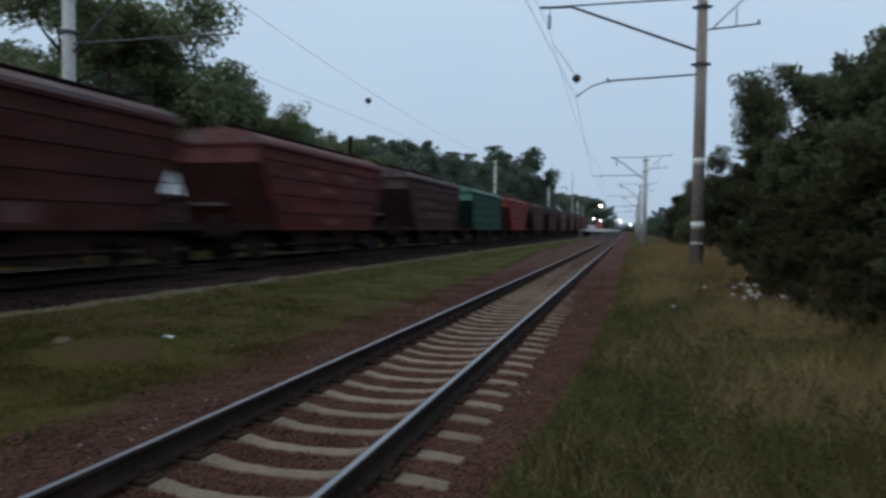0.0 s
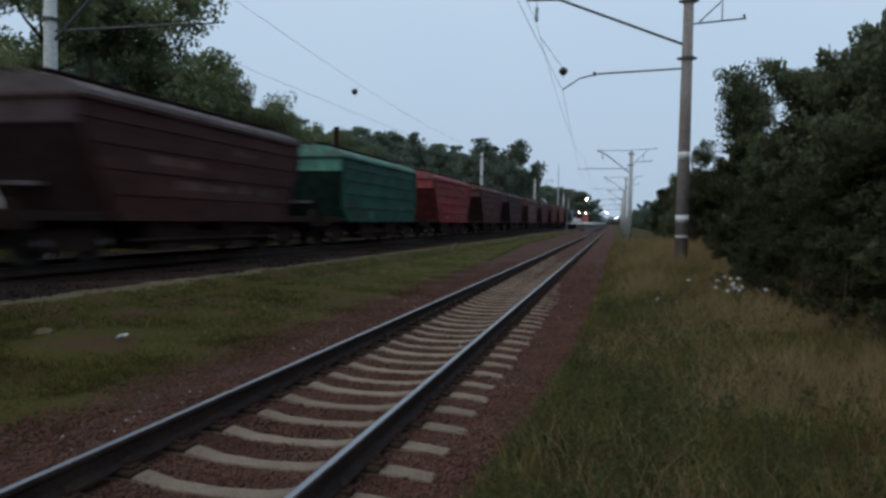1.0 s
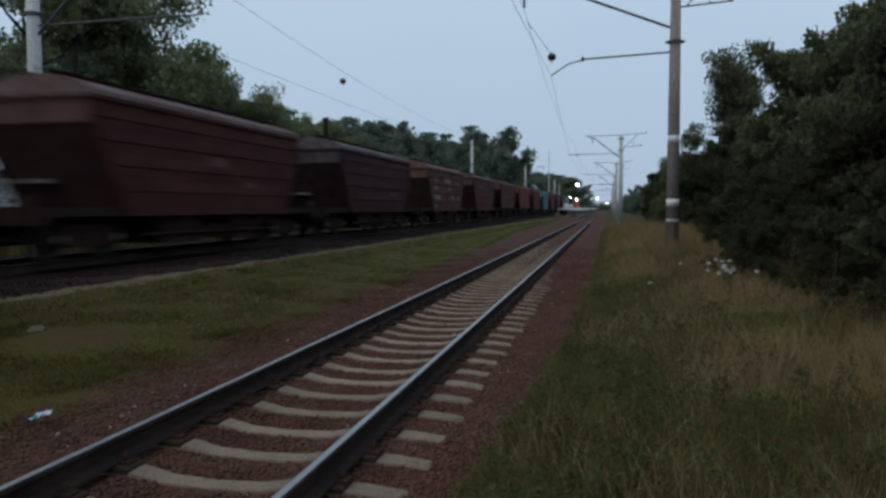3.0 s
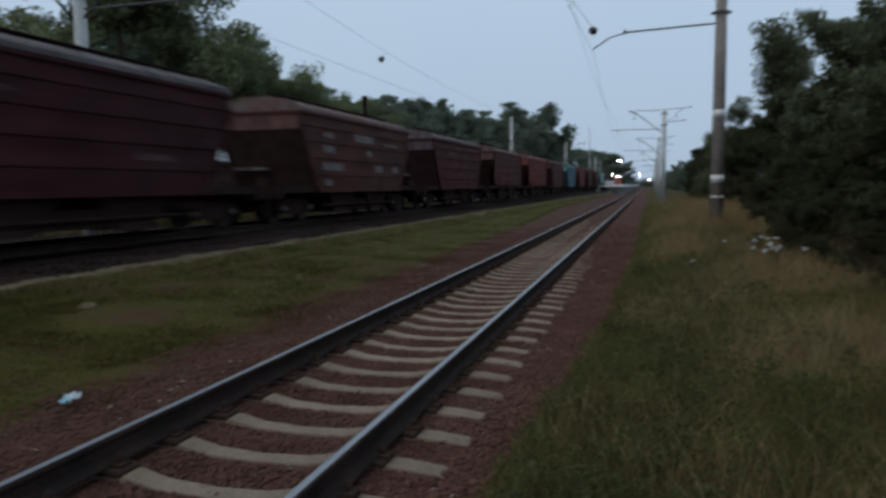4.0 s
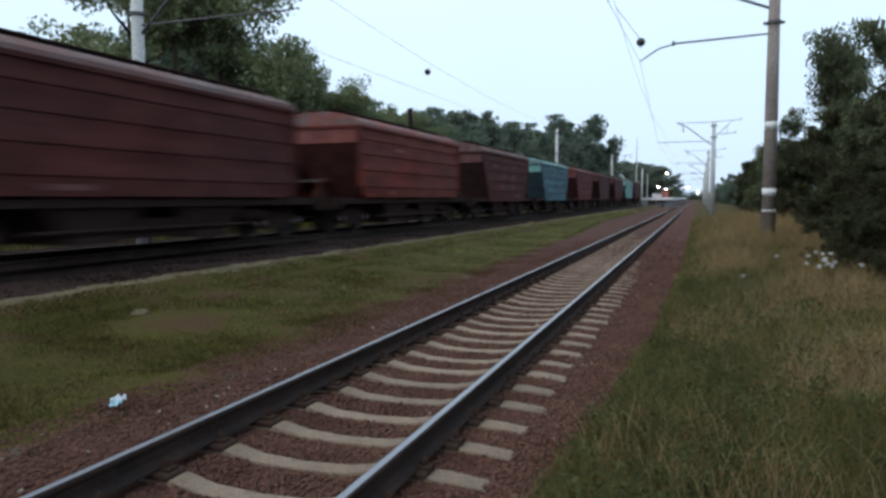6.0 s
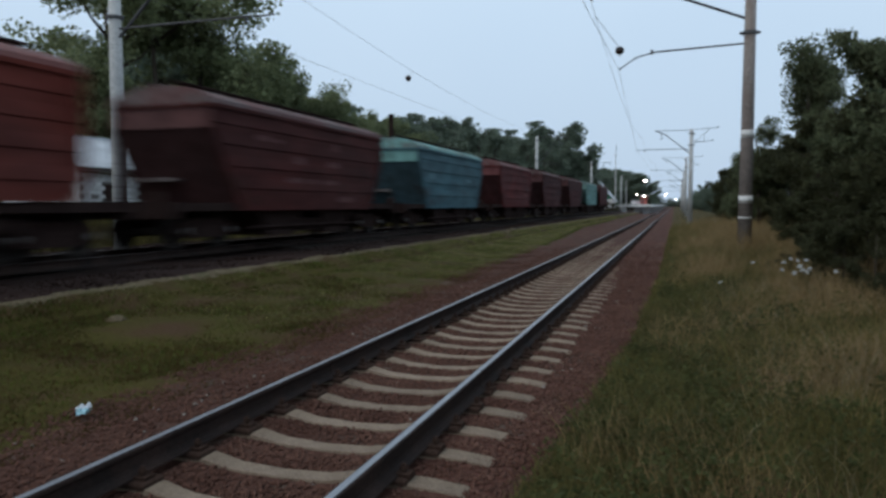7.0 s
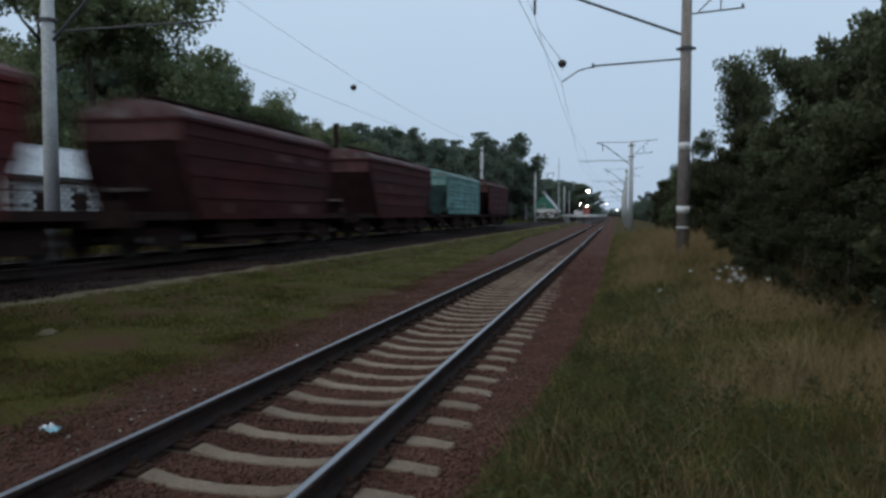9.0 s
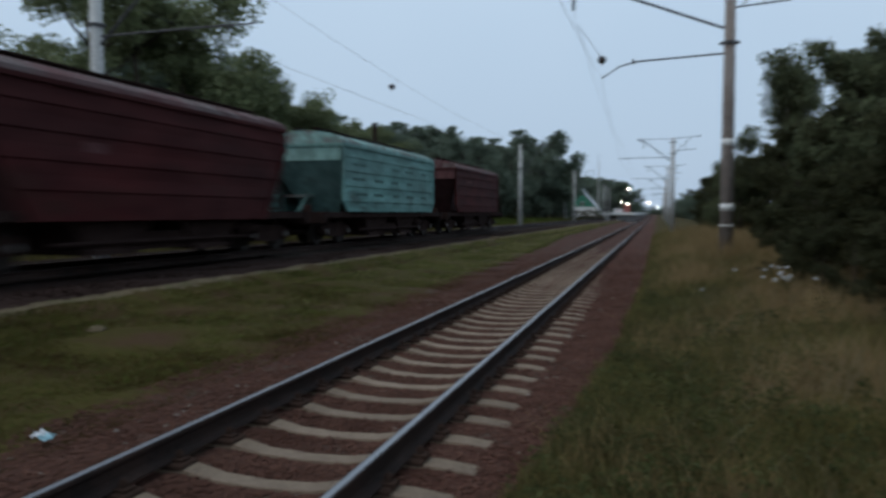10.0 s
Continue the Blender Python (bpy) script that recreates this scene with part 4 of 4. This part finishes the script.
# ---- the platform ----
def platform():
    root = thing("station_platform", "long low concrete platform with pale edges far along the track", "platform", pose(0, 0, 0))
    for k in range(8):
        y = 150 + k * 30
        part("slab", Shape().chamfered(-6.1, -1.95, y, y + 29.9, 1.25, 1.72, 0.05), WHITE_PAINT, root, "whitewashed concrete deck slab")
        for yy in (y + 1.5, y + 15):
            part("support", Shape().box(-5.3, -4.2, yy, yy + 0.6, -0.4, 1.25), PALE_CONCRETE, root)
            part("support", Shape().box(-3.6, -2.5, yy, yy + 0.6, -0.4, 1.25), PALE_CONCRETE, root)
    part("ramp", Shape().add([(-8.4, 149, 1.25), (-6.15, 149, 1.25), (-6.15, 152, 1.25), (-8.4, 152, 1.25), (-8.4, 149, 1.72), (-6.15, 149, 1.72), (-6.15, 152, 1.72), (-8.4, 152, 1.72)],
                             [(3, 2, 1, 0), (4, 5, 6, 7), (0, 1, 5, 4), (1, 2, 6, 5), (2, 3, 7, 6), (3, 0, 4, 7)]).box(-7.8, -6.9, 150, 150.6, -0.4, 1.25), PALE_CONCRETE, root)
    fence = thing("platform_fence", "red and white painted railing along the platform", "railing", pose(0, 0, 0))
    for k in range(28):
        y = 152 + k * 4
        part("post", Shape().box(-5.95, -5.85, y, y + 0.1, 1.72, 2.7), WHITE_PAINT, fence)
        part("panel", Shape().box(-5.93, -5.87, y + 0.2, y + 3.9, 1.9, 2.5), RED_PAINT if k % 2 else WHITE_PAINT, fence)
    shelter = thing("platform_shelter", "small open reddish waiting shelter on the platform", "shelter", pose(-4.9, 190, 1.72))
    part("back_wall", Shape().box(-0.9, -0.8, 0, 7, 0, 2.3), RED_PAINT, shelter)
    for yy in (0, 6.9):
        part("side_wall", Shape().box(-0.8, 0.6, yy, yy + 0.1, 0, 2.3), RED_PAINT, shelter)
    part("roof", Shape().box(-1.1, 1.0, -0.3, 7.3, 2.3, 2.45), PALE_CONCRETE, shelter)


platform()


def platform_lamp(x, y, z, h, r):
    root = thing("platform_lamp", "lit lamp on a slim post on the platform", "lamp", pose(x, y, z), "platform lamps")
    part("post", Shape().tube([(0, 0, 0), (0, 0, h)], 0.09, 0.05, 8).tube([(0, 0, h), (0.5, -0.4, h + 0.1)], 0.04, n=6), STEEL_DARK, root)
    s = Shape()
    s.loft([[(0.5 + q * math.cos(t), -0.4 + q * math.sin(t), h + zz) for t in (k * math.pi / 4 for k in range(8))] for q, zz in ((r * 0.4, -r), (r, -r * 0.4), (r, r * 0.4), (r * 0.4, r))])
    part("lamp_head", s, LAMP_GLOW, root, "glowing white lamp head")


for az, d, el, r in ((-2.16, 168, 0.0328, 0.17), (-2.75, 168, 0.0149, 0.10), (-2.23, 172, 0.0125, 0.15), (-0.66, 385, 0.0142, 0.26), (0.10, 520, 0.0075, 0.28)):
    x, y = beyond(az, d)
    base = 1.72 if d < 400 else 0.1
    platform_lamp(x - 0.5, y, base, EYE[2] + el * d - base, r)


# ---- litter ----
def wrapper(name, m, mat, size, label, seed):
    rs = random.Random(seed)
    s = Shape()
    n = 5
    pts = [((i / n - 0.5) * size + rs.uniform(-0.01, 0.01), (j / n - 0.5) * size * 0.7 + rs.uniform(-0.01, 0.01), rs.uniform(0.0, 0.05) + 0.02) for j in range(n + 1) for i in range(n + 1)]
    s.add(pts, [(j * 6 + i, j * 6 + i + 1, j * 6 + i + 7, j * 6 + i + 6) for j in range(n) for i in range(n)])
    s.k = [1 if i % 5 < 2 else 0 for i in range(len(s.f))]
    ob = part(name, s, mat, m=m)
    ob.modifiers.new("thickness", "SOLIDIFY").thickness = 0.004
    return tagged(ob, label, "litter")


WRAPPER = wrapper("wrapper", pose(-2.2, 4.8, -0.2), [LITTER_FOIL, LITTER_BLUE], 0.15, "crumpled white and pale blue wrapper blown over the ballast edge", 15)


def stone(x, y, size, seed):
    rs = random.Random(seed)
    s = Shape()
    rings = []
    for z, r in ((-0.3, 0.8), (0.1, 1.0), (0.4, 0.75), (0.55, 0.3)):
        rings.append([(r * size * math.cos(k * 0.785) * rs.uniform(0.8, 1.2), r * size * math.sin(k * 0.785) * rs.uniform(0.8, 1.2), z * size * rs.uniform(0.85, 1.1)) for k in range(8)])
    s.loft(rings)
    ob = part("stone", s, DUST, m=pose(x, y, float(land(np.array([x]), np.array([y]))[0]), 0, 0, seed * 40))
    tagged(ob, "pale weathered stone lying in the grass strip", "stone", "stones in the grass")


for i, (x, y, q) in enumerate(STONES):
    stone(x, y, q, i)


# ---- the freight train ----
PITCH = 14.72
HALF, FRAME = 5.35, 6.7
ROOF = [(1.60, 3.70), (1.56, 3.84), (1.30, 3.98), (0.95, 4.10), (0.50, 4.18), (0.0, 4.21), (-0.50, 4.18), (-0.95, 4.10), (-1.30, 3.98), (-1.56, 3.84), (-1.60, 3.70)]


def wagon_meshes(half, foot, low, bend, inset, throat):
    """The parts of one kind of wagon: its sides narrow from half a length at the height bend to foot at the height low; the end chute runs in by inset and narrows to throat."""
    m = {}
    # arched roof closed at both ends, with shallow cross seams
    s = Shape()
    rings = [[(x, y, z) for x, z in ROOF] for y in (-half, half)]
    s.loft(rings, kind=0)
    m["roof_seam"] = Shape().loft([[(x * 1.006, d, z + 0.018) for x, z in ROOF] for d in (-0.035, 0.035)]).mesh("roof_seam", [ROOF_PAINT])
    m["roof"] = s.mesh("roof", [ROOF_PAINT])
    s = Shape()
    for q in (-1, 1):
        s.box(q * 0.42 - 0.17, q * 0.42 + 0.17, -half + 0.1, half - 0.1, 4.27, 4.31)
        for k in range(8):
            y = -4.9 + k * 1.4
            s.box(q * 0.42 - 0.15, q * 0.42 + 0.15, y, y + 0.06, 4.15, 4.27)
    m["roof_walkway"] = s.mesh("roof_walkway", [UNDERFRAME])
    m["hatch"] = Shape().chamfered(-0.24, 0.24, -0.55, 0.55, 4.16, 4.29, 0.03).mesh("hatch", [ROOF_PAINT])
    # side: a plate that narrows to its foot, with long ribs and end flanges
    s = Shape()

    def edge(z):
        return half if z > bend else foot + (half - foot) * (z - low) / (bend - low)
    zs = [low, bend, 3.72]
    outer = [(1.56, -edge(z), z) for z in zs] + [(1.56, edge(z), z) for z in reversed(zs)]
    inner = [(1.50, y, z) for _, y, z in outer]
    s.add(outer + inner, [(0, 5, 4, 1), (1, 4, 3, 2), (6, 7, 10, 11), (7, 8, 9, 10)] + [(i, (i + 1) % 6, (i + 1) % 6 + 6, i + 6) for i in range(6)])
    m["side_wall"] = s.mesh("side_wall", [PAINT])
    for i, z in enumerate((1.62, 2.2, 2.76, 3.28)):
        e = edge(z) - 0.02
        m["rib", i] = Shape().loft([[(1.555, y, z - 0.06), (1.59, y, z - 0.035), (1.59, y, z - 0.01), (1.555, y, z + 0.30)] for y in (-e, e)]).mesh("rib", [PAINT])
    m["lower_rail"] = Shape().box(1.54, 1.61, -foot, foot, low - 0.04, low + 0.08).mesh("lower_rail", [PAINT])
    m["upper_rail"] = Shape().box(1.55, 1.62, -half, half, 3.62, 3.72).mesh("upper_rail", [PAINT])
    for q in (-1, 1):
        s = Shape()
        s.add([(1.5, q * foot, low), (1.61, q * foot, low), (1.61, q * half, bend), (1.5, q * half, bend), (1.5, q * (foot - 0.14), low), (1.61, q * (foot - 0.14), low), (1.61, q * (half - 0.14), bend), (1.5, q * (half - 0.14), bend)],
              [(0, 1, 2, 3), (7, 6, 5, 4), (0, 4, 5, 1), (1, 5, 6, 2), (2, 6, 7, 3), (3, 7, 4, 0)])
        if bend < 3:
            s.box(1.5, 1.61, min(q * half, q * (half - 0.14)), max(q * half, q * (half - 0.14)), bend, 3.62)
        m["end_flange", q] = s.mesh("end_flange", [PAINT])
    # end: an upright upper panel, then a chute wall that slopes in under the hopper
    s = Shape()
    s.box(-1.56, 1.56, half - 0.05, half, 3.1, 3.72)
    m["end_panel"] = s.mesh("end_panel", [PAINT])
    m["end_ledge"] = Shape().box(-1.58, 1.58, half, half + 0.06, 3.62, 3.70).mesh("end_ledge", [PAINT])
    s = Shape()
    y0 = half - inset
    s.add([(-1.49, half - 0.05, 3.1), (1.49, half - 0.05, 3.1), (throat, y0, 1.16), (-throat, y0, 1.16), (-1.49, half - 0.11, 3.1), (1.49, half - 0.11, 3.1), (throat, y0 - 0.06, 1.16), (-throat, y0 - 0.06, 1.16)],
          [(3, 2, 1, 0), (4, 5, 6, 7), (0, 1, 5, 4), (2, 3, 7, 6), (1, 2, 6, 5), (3, 0, 4, 7)])
    m["end_wall"] = s.mesh("end_wall", [PAINT])
    # a cross beam half way up the chute, dusty and toned for its lit top, and raking posts up to the end panel
    yb = y0 + inset * (1.86 - 1.16) / 1.94
    m["end_beam"] = Shape().chamfered(0.05, 1.40, yb - 0.02, yb + 0.24, 1.76, 1.86, 0.015).mesh("end_beam", [ROOF_PAINT])
    s = Shape().tube([(0.42, half - 0.25, 1.16), (0.16, yb + 0.3, 1.9)], 0.06, n=6).tube([(1.42, half + 0.02, 1.16), (1.40, half - 0.14, 3.08)], 0.045, n=6)
    m["end_post"] = s.mesh("end_post", [PAINT])
    s = Shape()
    for x in (0.95, 1.35):
        s.tube([(x, half + 0.12, 1.1), (x, half + 0.12, 3.9)], 0.022, n=5)
    for k in range(9):
        s.tube([(0.95, half + 0.12, 1.3 + k * 0.3), (1.35, half + 0.12, 1.3 + k * 0.3)], 0.015, n=5)
    m["ladder"] = s.mesh("ladder", [UNDERFRAME])
    s = Shape()
    s.box(-0.28, 0.28, -FRAME, FRAME, 0.78, 1.12)
    for q in (-1, 1):
        s.box(q * 1.42 - 0.08, q * 1.42 + 0.08, -FRAME, FRAME, 0.98, 1.14)
        s.box(-1.55, 1.55, q * FRAME - 0.12, q * FRAME + 0.12, 0.8, 1.2)
        s.box(-1.5, 1.5, min(q * 4.2, q * 6.6), max(q * 4.2, q * 6.6), 1.14, 1.18)
    m["underframe"] = s.mesh("underframe", [UNDERFRAME])
    s = Shape()
    s.loft([[(-1.45, -1.5, 1.3), (1.45, -1.5, 1.3), (1.45, 1.5, 1.3), (-1.45, 1.5, 1.3)], [(-1.3, -0.7, 0.34), (1.3, -0.7, 0.34), (1.3, 0.7, 0.34), (-1.3, 0.7, 0.34)]][::-1])
    s.box(-1.4, 1.4, -0.75, 0.75, 0.24, 0.36)
    m["chute"] = s.mesh("chute", [UNDERFRAME])
    s = Shape()
    s.box(-0.09, 0.09, 0, 0.55, 0.93, 1.13).box(-0.2, 0.2, 0.38, 0.62, 0.88, 1.18)
    m["brake_stand"] = Shape().box(-0.8, -0.5, 6.25, 6.4, 1.18, 1.45).tube([(-0.65, 6.3, 1.4), (-0.65, 6.3, 1.9)], 0.025, n=6).mesh("brake_stand", [UNDERFRAME])
    m["coupler"] = s.mesh("coupler", [UNDERFRAME])
    s = Shape()
    s.tube([(1.15, -0.45, 0.72), (1.15, 0.45, 0.72)], 0.2, n=12)
    m["discharge_gear"] = Shape().box(-1.25, 1.25, -0.95, 0.95, 0.30, 0.72).tube([(-1.35, -3.4, 0.5), (-1.35, 3.4, 0.5)], 0.05, n=6).tube([(1.35, -3.4, 0.5), (1.35, 3.4, 0.5)], 0.05, n=6).mesh("discharge_gear", [UNDERFRAME])
    m["air_reservoir"] = Shape().tube([(0, -0.55, 0.62), (0, 0.55, 0.62)], 0.24, n=12).mesh("air_reservoir", [UNDERFRAME], True)
    m["brake_cylinder"] = s.mesh("brake_cylinder", [UNDERFRAME], True)
    # bogie
    s = Shape()
    for q in (-1, 1):
        side = [(q * 1.02, y, z) for y, z in ((-1.15, 0.42), (-1.15, 0.66), (-0.5, 0.80), (0.5, 0.80), (1.15, 0.66), (1.15, 0.42), (0.45, 0.28), (-0.45, 0.28))]
        if q < 0:
            side.reverse()
        s.loft([[(x - 0.09, y, z) for x, y, z in side], [(x + 0.09, y, z) for x, y, z in side]])
        for y in (-0.925, 0.925):
            s.tube([(q * 0.92, y, 0.475), (q * 1.2, y, 0.475)], 0.14, n=10)
        for y in (-0.14, 0, 0.14):
            s.tube([(q * 1.02, y, 0.35), (q * 1.02, y, 0.72)], 0.07, n=8)
    s.box(-1.1, 1.1, -0.2, 0.2, 0.6, 0.8)
    m["bogie"] = s.mesh("bogie", [UNDERFRAME])
    s = Shape()
    for q in (-1, 1):
        s.loft([[(q * x, r * math.cos(t), r * math.sin(t)) for t in (k * math.pi / 12 for k in range(24))][::q] for r, x in
                ((0.09, 0.70), (0.36, 0.73), (0.42, 0.69), (0.505, 0.70), (0.505, 0.73), (0.475, 0.74), (0.468, 0.83), (0.42, 0.83), (0.35, 0.78), (0.09, 0.83))])
    s.tube([(-0.8, 0, 0), (0.8, 0, 0)], 0.085, n=10)
    m["wheelset"] = s.mesh("wheelset", [WHEEL_STEEL])
    m["axle_cap"] = Shape().tube([(0, 0, 0), (0.03, 0, 0), (0.05, 0, 0)], 0.10, 0.06, 12).mesh("axle_cap", [CAP_STEEL])
    m["marking_bar"] = Shape().box(1.561, 1.568, -0.5, 0.5, -0.09, 0.09).mesh("marking_bar", [MARKING])
    return m


TAPERED = wagon_meshes(HALF, 4.15, 1.02, 3.1, 1.22, 1.49)
SQUARE = wagon_meshes(HALF, 5.0, 1.24, 1.62, 1.5, 0.75)
BOXY = wagon_meshes(HALF, 4.85, 1.04, 1.5, 1.35, 1.2)
SHORT = wagon_meshes(4.9, 4.15, 1.04, 2.6, 1.2, 1.4)
SQUARE_ENDED = (0, 1, 7, 8)
BOXY_ENDED = (14,)
SHORT_BODIED = (3, 4)
# from the tail: body colour, roof colour, label, marking density
MAROON, BROWN = (0.076, 0.017, 0.017), (0.090, 0.024, 0.021)
WAGONS = [
    (MAROON, None, "dark maroon grain hopper wagon at the tail of the train", 1),
    ((0.190, 0.375, 0.345), (0.250, 0.440, 0.400), "pale teal grain hopper wagon with worn darker panels", 0),
    (MAROON, None, "dark maroon grain hopper wagon with a dusty roof", 1),
    ((0.072, 0.017, 0.017), None, "dark maroon grain hopper wagon with faded markings", 4),
    ((0.127, 0.024, 0.023), None, "deep crimson grain hopper wagon with a dusty roof", 1),
    ((0.076, 0.162, 0.192), (0.200, 0.430, 0.400), "turquoise blue grain hopper wagon with a pale roof", 2),
    (BROWN, None, "dark brown grain hopper wagon with faded markings", 9),
    ((0.172, 0.033, 0.022), None, "rusty orange-red grain hopper wagon", 2),
    ((0.100, 0.028, 0.024), (0.172, 0.083, 0.074), "brownish red grain hopper wagon with a pinkish dusty roof", 1),
    ((0.094, 0.025, 0.024), (0.125, 0.087, 0.094), "brownish maroon grain hopper wagon with a grey roof", 3),
    ((0.106, 0.039, 0.030), None, "rusty brown grain hopper wagon with white marking panels", 0),
    ((0.061, 0.018, 0.020), (0.094, 0.076, 0.082), "dark maroon grain hopper wagon with a grey roof", 3),
    ((0.081, 0.024, 0.020), None, "dark brown grain hopper wagon with a dusty roof", 2),
    ((0.244, 0.023, 0.023), None, "bright red grain hopper wagon", 2),
    ((0.022, 0.090, 0.062), (0.120, 0.330, 0.240), "dark green grain hopper wagon with a lighter roof", 1),
    ((0.072, 0.028, 0.024), (0.107, 0.076, 0.076), "dark brown grain hopper wagon with faded markings", 10),
    ((0.131, 0.025, 0.023), None, "brownish red grain hopper wagon with faded markings", 5),
    ((0.081, 0.023, 0.020), None, "dark brown grain hopper wagon with a dusty roof", 3),
    ((0.081, 0.024, 0.021), None, "dark brown grain hopper wagon", 2),
]


def wagon(index):
    body, roof, label, marks = WAGONS[index]
    meshes = SQUARE if index in SQUARE_ENDED else BOXY if index in BOXY_ENDED else SHORT if index in SHORT_BODIED else TAPERED
    half = 4.9 if index in SHORT_BODIED else HALF
    root = thing("grain_hopper_wagon", label, "freight wagon", group="wagons of the freight train")
    rs = random.Random(100 + index)

    def piece(name, m=None, colour=None, under=root, note=""):
        ob = part(name, meshes[name], [], under, note, m)
        if colour:
            ob.color = (*colour, 1)
        return ob
    # without a given colour, the roof is the body paled for dust and toplight
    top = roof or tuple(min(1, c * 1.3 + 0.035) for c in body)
    piece("roof", colour=top, note="arched dusty wagon roof, paled for light from above")
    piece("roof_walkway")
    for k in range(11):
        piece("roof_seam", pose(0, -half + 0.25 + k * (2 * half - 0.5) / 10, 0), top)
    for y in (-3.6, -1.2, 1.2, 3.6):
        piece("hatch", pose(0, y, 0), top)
    turned = pose(0, 0, 0, 0, 0, 180)
    for m in (pose(0, 0, 0), turned):
        side = piece("side_wall", m, body)
        bar = meshes["marking_bar"]
        ink = (0.24, 0.21, 0.20) if index == 10 else tuple(c * 0.5 for c in body) if index == 1 else tuple(c * 1.6 + 0.04 for c in body)
        if index == 1:
            # darker panels in rows between paler bands
            for z, tall in ((2.86, 1.9), (2.36, 1.5), (1.72, 2.2)):
                for k in range(5):
                    if rs.random() < 0.8:
                        part("marking_bar", bar, [], side, "", Matrix.LocRotScale((0, -3.7 + 1.85 * k + rs.uniform(-0.2, 0.2), z), None, (1, rs.uniform(0.7, 1.3), tall))).color = (*ink, 1)
        if index == 10:
            # stencilled panels as they stand on the side: place along it, height, length, depth
            for y, z, long, tall in ((-3.2, 3.02, 0.8, 1.0), (-3.2, 2.52, 0.9, 1.3), (-2.85, 1.88, 1.75, 1.8), (-3.3, 1.32, 0.6, 1.2), (0.05, 3.06, 1.9, 1.7),
                                     (3.05, 2.9, 1.6, 1.0), (0.5, 2.5, 0.6, 1.2), (1.55, 1.88, 0.9, 1.7), (3.5, 1.88, 0.8, 1.5)):
                part("marking_bar", bar, [], side, "", Matrix.LocRotScale((0.004, y, z), None, (1, long, tall))).color = (*ink, 1)
        for k in range(marks):
            y = rs.uniform(-3.4, 3.4)
            part("marking_bar", bar, [], side, "", Matrix.LocRotScale((0, y, rs.choice((1.32, 1.85, 2.44, 2.98))), None, (1, rs.uniform(0.3, 1.3), rs.uniform(0.6, 2.3)))).color = (*ink, 1)
        for key, data in meshes.items():
            if isinstance(key, tuple):
                part(key[0], data, [], side).color = (*body, 1)
        for name in ("lower_rail", "upper_rail"):
            piece(name, None, body, side)
        # body colour dulled to stand in for the shade inside the end recess
        recess_tone = tuple(c * (0.8 if index == 1 else 0.7) + 0.02 for c in body)
        # the end panel takes the paler roof tone for the fuller light it gets
        piece("end_panel", m, top)
        piece("end_ledge", m, body)
        piece("end_wall", m, recess_tone, note="sloping hopper end plate toned down for recess shade")
        # beam colour greyed to carry the light that falls on its top
        piece("end_beam", m, tuple(c * 0.4 + 0.035 for c in body), note="dusty cross beam on the wagon's end, greyed for its lit top")
        if index in SQUARE_ENDED:
            piece("end_post", m, tuple(c * 0.8 for c in body))
        piece("brake_stand", m)
        piece("ladder", m)
        piece("coupler", m @ pose(0, FRAME, 0))
        piece("chute", m @ pose(0, 1.75, 0))
    piece("underframe")
    piece("brake_cylinder", pose(0, 3.65, 0))
    piece("discharge_gear")
    for y in (-3.6, 3.6):
        piece("air_reservoir", pose(-0.5, y, 0))
    for y in (-5.0, 5.0):
        bogie = piece("bogie", pose(0, y, 0))
        for d in (-0.925, 0.925):
            for q in (0, 180):
                part("axle_cap", meshes["axle_cap"], [], bogie, "bare worn steel axle box cap", pose(0, d, 0.475, 0, 0, q) @ pose(1.2, 0, 0))
            part("wheelset", meshes["wheelset"], [], bogie, "worn steel wheels on an axle", pose(0, d, 0.475))
    return root


TRAIN = [wagon(i) for i in range(len(WAGONS))]
SPEED, TAIL = 21.679, 260.60


# seconds, x, y
BLOWN = [(0.0, -4.03, 9.08), (0.5, -4.06, 8.92), (1.0, -3.98, 8.39), (1.5, -3.28, 7.34), (2.0, -2.29, 5.78), (2.2, -2.27, 5.68), (3.5, -2.02, 4.72), (4.0, -2.10, 4.74), (4.5, -2.10, 4.72), (5.0, -2.16, 4.75), (5.5, -2.14, 4.76), (7.0, -2.21, 4.71), (7.5, -2.20, 4.68), (8.0, -2.10, 4.72), (8.5, -1.96, 4.83), (9.0, -1.91, 4.78), (9.5, -2.13, 4.68), (10.0, -2.05, 4.35)]


def motions():
    """The train runs towards and past the camera at an even speed."""
    times = [-1.0] + [float(t) for t in range(0, 11)] + [11.0]
    # the wrapper is pushed about by the wind of the train
    walk(WRAPPER, [(t, pose(x, y, float(land(np.array([x]), np.array([y]))[0]) + 0.05, 8 * math.sin(5 * t), 10 * math.cos(4 * t), 30 + 14 * t)) for t, x, y in BLOWN])
    turn = math.degrees(SPEED / FPS / 0.475)
    for i, ob in enumerate(TRAIN):
        walk(ob, [(t, FREIGHT @ pose(0, TAIL - SPEED * t - PITCH * i, 0)) for t in times])
        for wheels in ob.children_recursive:
            if wheels.name.startswith("wheelset"):
                y = wheels.location.y
                walk(wheels, [(k / FPS, pose(0, y, 0.475, (turn * k) % 360)) for k in range(0, 10 * FPS + 1)])


motions()
